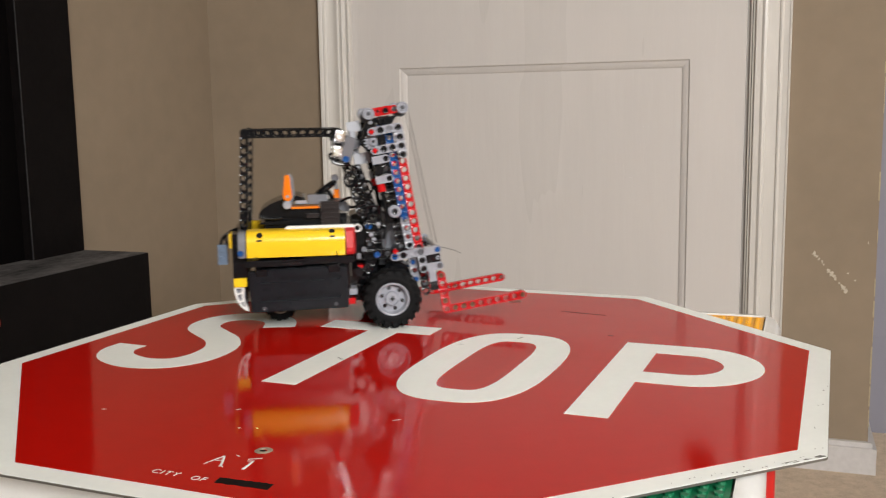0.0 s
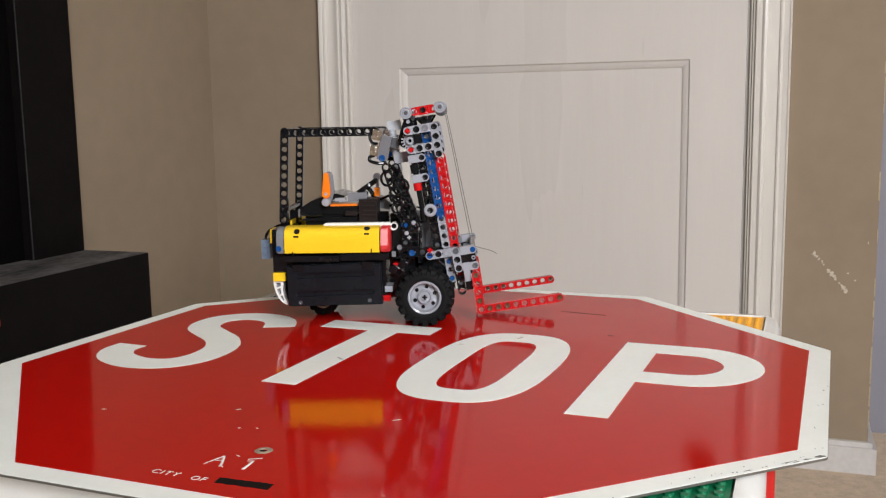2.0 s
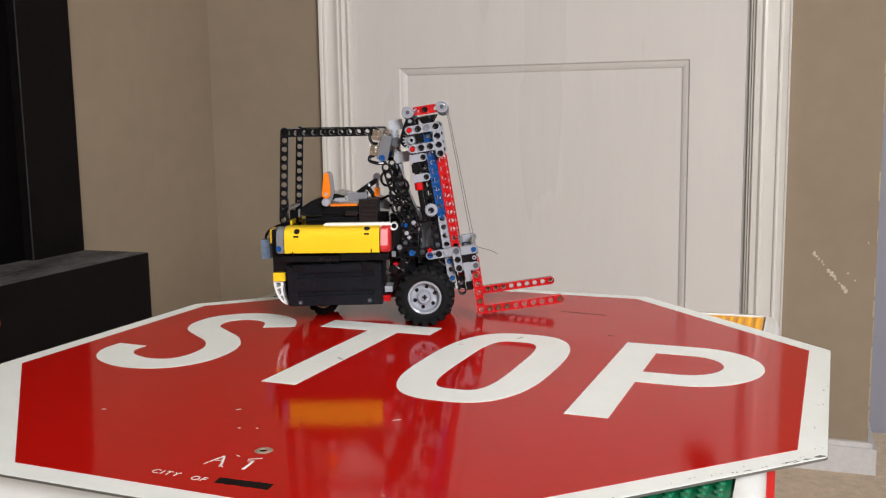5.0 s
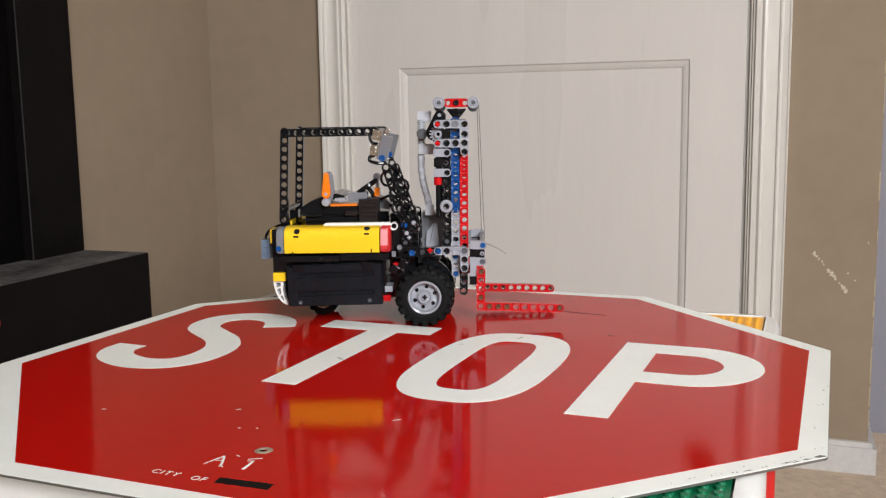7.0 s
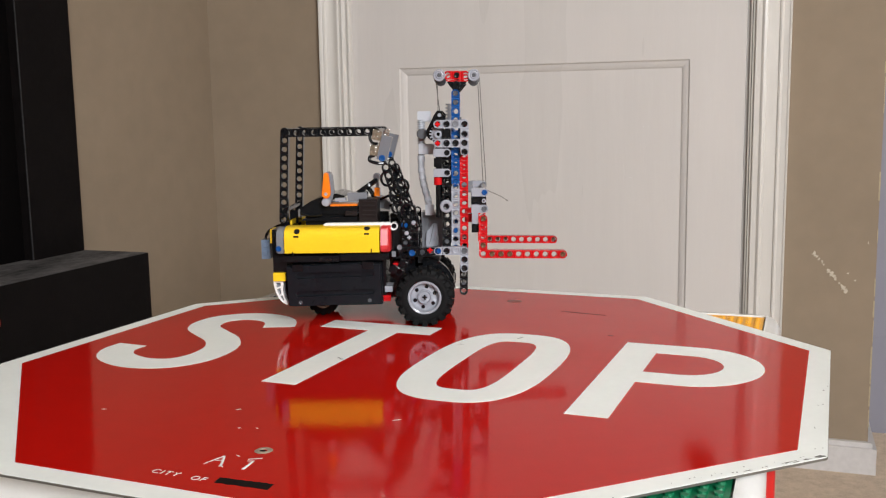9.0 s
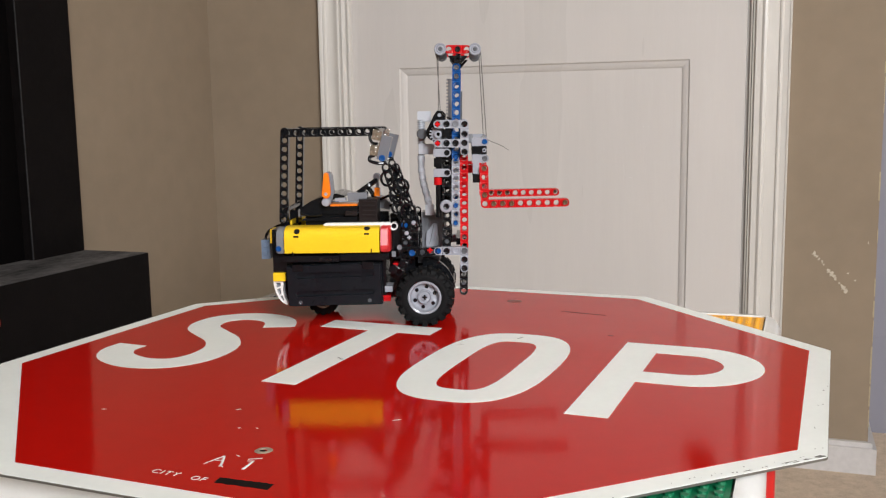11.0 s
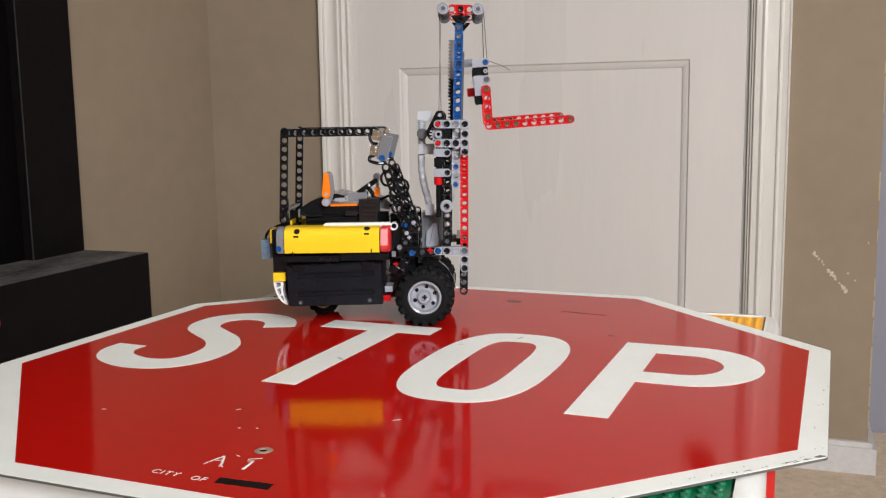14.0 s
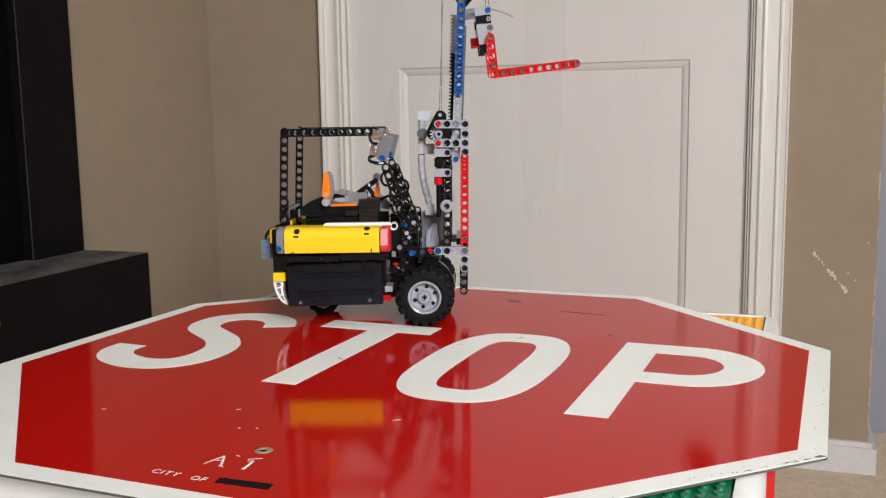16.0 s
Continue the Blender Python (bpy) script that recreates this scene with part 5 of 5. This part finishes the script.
bm = bmesh.new()
add_box(bm, *[v / 1000 for v in (-3, 3, -32, 32, 60, 66)])
inner = part("inner_mast", bm, M_DGREY, truck, "sliding blue inner mast", None, True, 0.0008)
for s in (-1, 1):
    beam(11, M_BLUE, inner, *ip(29.5, s * 35.5, 101), 90, name="rail", label="blue holed sliding rail")
    beam(8, M_LGREY, inner, *ip(29.5, s * 35.6, 41), 90, name="rail", label="light grey holed sliding rail")
    for z in (101, 41, 57):
        pin(M_BLUE, inner, *ip(29.5, s * 35.5 - (3.9 if s < 0 else -3.0), z), 0.0022)
    for z in (181, 173):
        pin(M_DGREY, inner, *ip(29.5, s * 35.5 - (3.9 if s < 0 else -3.0), z), 0.0022)
    beam(3, M_RED, inner, *ip(22.6, s * 34, 197), 0, name="crosshead", label="red holed crosshead beam")
    prism("gusset", [(ip(21.5, 0, 191.5)[0], ip(0, 0, 191.5)[2]), (ip(40, 0, 191.5)[0], ip(0, 0, 191.5)[2]), (ip(33, 0, 183)[0], ip(0, 0, 183)[2]), (ip(28, 0, 183)[0], ip(0, 0, 183)[2])], s * 0.034 - 0.003, s * 0.034 + 0.003, M_BLACK, inner, None, "black gusset plate", 0.0006)
    lathe("bush", [(0.0016, -0.0045), (0.0036, -0.0045), (0.0040, -0.003), (0.0040, 0.003), (0.0036, 0.0045), (0.0016, 0.0045)], M_BLACK, inner, pose(*ip(30.5, s * 35.5, 188)), 16)
    for x in (15, 46):
        lathe("pulley", [(0.0018, -0.0028), (0.0026, -0.0034), (0.0030, -0.0024), (0.0038, -0.0022), (0.0042, -0.0034), (0.0051, -0.0034), (0.0055, -0.0024), (0.0046, 0.0), (0.0055, 0.0024), (0.0051, 0.0034), (0.0018, 0.0034)], M_LGREY, inner, pose(*ip(x, s * 37, 197)), 24, 'Y', "light grey pulley wheel")
        lathe("pulley", [(0.0018, -0.003), (0.0052, -0.003), (0.0046, 0.0), (0.0052, 0.003), (0.0018, 0.003)], M_DGREY, inner, pose(*ip(x, s * 14, 194)), 20, 'Y', "grey pulley wheel")
        lathe("pulley_pin", [(0, -0.0034), (0.0015, -0.0034), (0.0019, -0.0028), (0.0019, 0.003), (0, 0.003)], M_DGREY, inner, pose(*ip(x, s * 37, 197)), 12)
    pin(M_BLACK, inner, *ip(30.6, s * 34 - (3.9 if s < 0 else -3.0), 197), 0.0025)
for x in (15, 46):
    X, _, Zz = ip(x, 0, 197)
    bar_y("pulley_axle", X, Zz, -0.036, 0.036, 0.0018, M_DGREY, inner)
box("guide_strip", 0.0030, 0.0054, -0.0340, -0.0290, (72 - IZ) / 1000, (160 - IZ) / 1000, M_DGREY, inner, "dark grey guide strip", 0.0004)
# toothed racks behind the rails
for z0, z1, mt, y in ((120, 172, M_LGREY, -4), (72, 136, M_BLACK, -10)):
    rb = bmesh.new()
    deep = 0.0016 if mt is M_LGREY else 0.0006
    add_box(rb, -0.0062 - deep, -0.0025, -0.004, 0.004, (z0 - IZ) / 1000, (z1 - IZ) / 1000)
    k = z0
    while k < z1 - 1:
        add_box(rb, -0.0080 - deep, -0.0060 - deep, -0.004, 0.004, (k + 0.4 - IZ) / 1000, (k + 1.8 - IZ) / 1000)
        k += 3.14
    part("rack", rb, mt, inner, "toothed lifting rack", pose(0, y / 1000, 0))

# ---- fork carriage: origin at the heel of the near fork ----
FX, FZ = 51.5, 10.0


def fp(x, y, z):
    return ((x - FX) / 1000, y / 1000, (z - FZ) / 1000)


bm = bmesh.new()
add_box(bm, *[v / 1000 for v in (-9, -2, -46, 46, 44.6, 51.4)])
fork = part("fork_carriage", bm, M_BLACK, truck, "lifting carriage with two red forks", None, True, 0.0008)
for s in (-1, 1):
    y = s * 48
    beam(5, M_RED, fork, *fp(51.5, y, 10), 90, name="fork_upright", label="red holed fork upright")
    beam(10, M_RED, fork, *fp(51.6, y - 0.05, 10), 0, name="fork_blade", label="red holed fork blade")
    for x in (59.5, 67.5, 75.5, 123.5):
        pin(M_TANPIN, fork, *fp(x, y - (4.0 if s < 0 else -2.9), 10), 0.0022)
    for z in (42, 18):
        pin(M_TANPIN, fork, *fp(51.5, y - (4.0 if s < 0 else -2.9), z), 0.0022)
    for z in (50.5, 65.5):
        box("connector", *[v / 1000 for v in (-10.5, 2, -3.6, 3.6, -3.6, 3.6)], M_LGREY, fork, "light grey connector", 0.0008, pose(*fp(51.2, y * 0.9, z)))
        beam(1, M_LGREY, fork, *fp(52.2, y * 0.9 - 0.1, z), 0, name="connector_eye")
        pin(M_DGREY if z < 60 else M_BLUE, fork, *fp(52.2, y * 0.9 - (3.9 if s < 0 else -3.0), z), 0.0025)
    box("carriage_block", *[v / 1000 for v in (-11.0, 2.6, -3.5, 3.5, 44.4, 51.6)], M_BLACK, fork, "", 0.0006, pose(0, y * 0.0009, 0))
    box("carriage_block", *[v / 1000 for v in (-10.5, -4.0, -3.5, 3.5, 19, 27.5)], M_BLACK, fork, "", 0.0006, pose(0, y * 0.0009, 0))
    box("carriage_block", *[v / 1000 for v in (-10.2, -4.4, -3.4, 3.4, 27, 44.6)], M_LGREY, fork, "", 0.0006, pose(0, y * 0.00091, 0))
    box("guide_roller", *[v / 1000 for v in (-24, -9.5, -3.4, 3.4, 54, 60)], M_GREY, fork, "", 0.0008, pose(0, s * 0.026, 0))
    box("red_spacer", *[v / 1000 for v in (-17, -9.2, -3.4, 3.4, 26.5, 34)], M_RED, fork, "", 0.0008, pose(0, s * 0.026, 0))
for s in (-1, 1):
    lathe("white_bush", [(0.0009, -0.0010), (0.0016, -0.0010), (0.0020, -0.0005), (0.0020, 0.002), (0.0009, 0.002), (0.0009, -0.0010)], M_LGREY, fork, pose(0.0004, s * 0.0432 - (0.0036 if s < 0 else -0.0026), 0.0480), 16)
bar_y("carriage_axle", 0.0007, 0.0555, -0.042, 0.042, 0.0023, M_DGREY, fork)
tube("loose_cord_end", [fp(54, -40, 67.5), fp(58, -40, 65.5), fp(64, -40, 63), fp(69, -40, 60.5), fp(74, -40, 57)], 0.0004, M_CORD, fork, None, 6, "frayed loose cord end")

# ---- lifting cords, in short straight lengths that slide along one another ----
PIECES = 8
cords = []
for (y, side) in ((-0.004, 1), (0.006, 1), (-0.004, -1), (0.006, -1)):
    ln = 0.0170 if side > 0 else 0.0140
    for i in range(PIECES):
        c = lathe("cord_length", [(0, 0.0), (0.0004, 0.0), (0.0004, ln), (0, ln)], M_CORD, truck, None, 6, 'Z', "thin grey lifting cord")
        cords.append((c, y, side, i, ln))


# ---- what moves ----
# drive: seconds, metres still to go, heading left of the final one
DRIVE = ((0.0, 0.0400, 10.0), (0.1, 0.0296, 7.5), (0.2, 0.0203, 5.2), (0.3, 0.0128, 3.4), (0.4, 0.0076, 2.1), (0.5, 0.0040, 1.2), (0.6, 0.0014, 0.4), (0.7, 0.0002, 0.1), (0.8, 0.0, 0.0), (16.0, 0.0, 0.0))
# mast tilt in degrees, forward positive
TILT = ((0.0, -9.5), (1.95, -9.5), (2.1, -9.1), (2.5, -6.5), (3.0, -3.3), (3.4, -0.7), (3.55, -0.1), (3.9, -0.3), (4.0, -0.7), (4.1, -1.6), (4.2, -2.9), (4.7, -9.0), (4.8, -9.5), (4.9, -9.4), (5.0, -8.8), (6.3, -0.4), (6.4, 0.25), (6.5, 0.4), (7.0, 0.4), (12.0, 0.4), (16.0, 0.6))
# fork lift in millimetres, and its shift forward and tilt (up positive) by play
LIFT = ((0.0, 0.0, -0.4, -1.0), (6.6, 0.0, -0.2, -1.4), (6.8, 1.2, 0.0, -1.4), (7.0, 6.0, 0.6, -1.4), (7.5, 18.8, 1.6, -1.2), (8.0, 31.2, 2.0, -1.0), (9.0, 54.6, 3.0, -0.5), (11.5, 111.8, 5.0, 1.2), (12.5, 135.0, 6.6, 2.6),
        (13.5, 159.0, 7.6, 3.6), (14.5, 182.4, 8.6, 4.8), (15.0, 194.0, 9.4, 5.4), (15.5, 205.4, 10.6, 6.0), (16.0, 216.2, 12.4, 6.9))


def read(table, t):
    """The row of a table at t, straight between its rows."""
    for a, b in zip(table, table[1:]):
        if t <= b[0]:
            f = (t - a[0]) / (b[0] - a[0])
            return [p + (q - p) * f for p, q in zip(a[1:], b[1:])]
    return list(table[-1][1:])


def motions():
    # the truck rolls in and turns a little
    rows = []
    for t, d, turn in DRIVE:
        a = radians(HEAD + turn * 0.93)
        rows.append((t, pose(REST[0] - d * math.cos(a), REST[1] - d * math.sin(a), REST[2], 0, 0, HEAD + turn)))
    walk(truck, rows)
    for w, y, z, x, gear in wheels:
        walk(w, [(t, pose(x, y, z, 0, -math.degrees(d / 0.0268) * gear, 0)) for t, d, turn in DRIVE])
    times = sorted({0.0, 16.0} | {round(0.1 * k, 1) for k in (19, 20, 21, 23)} | {round(2.5 + 0.1 * k, 1) for k in range(0, 18)} | {0.5 * k for k in range(0, 33)} | {round(4.3 + 0.1 * k, 1) for k in range(0, 24)} | {6.8, 6.9, 7.2})
    mast_rows, inner_rows, fork_rows = [], [], []
    cord_rows = [[] for _ in cords]
    for t in times:
        (tilt,) = read(TILT, t)
        lift, dx, rise = read(LIFT, t)
        base = pose(PVX, 0, PVZ, 0, tilt, 0)
        mast_rows.append((t, base))
        play = 2.2 * (lift / 214) ** 1.6
        im = base @ pose(*mp(IX, 0, IZ + lift * 0.5), 0, play, 0)
        inner_rows.append((t, im))
        fm = base @ pose(*mp(FX + dx, 0, FZ + lift), 1.9 * lift / 216, -rise, 0)
        fork_rows.append((t, fm))
        for k, (c, y, side, i, ln) in enumerate(cords):
            if side > 0:
                a = fm @ Vector(fp(54.2 if y < 0 else 51.6, y * 1000 - 30, 69.5))
                b = im @ Vector(ip(51.0 if y < 0 else 49.5, y * 1000 - 30, 197))
            else:
                a = base @ Vector(mp(14.5 if y < 0 else 16.5, y * 1000 - 30, 184))
                b = im @ Vector(ip(13.0 if y < 0 else 11.2, y * 1000 - 30, 195))
            d = b - a
            step = (d.length - ln) / (PIECES - 1)
            q = d.to_track_quat('Z', 'Y').to_matrix().to_4x4()
            cord_rows[k].append((t, Matrix.Translation(a + d.normalized() * step * i) @ q))
    walk(mast, mast_rows)
    walk(inner, inner_rows)
    walk(fork, fork_rows)
    for (c, *_), rows in zip(cords, cord_rows):
        walk(c, rows)


motions()
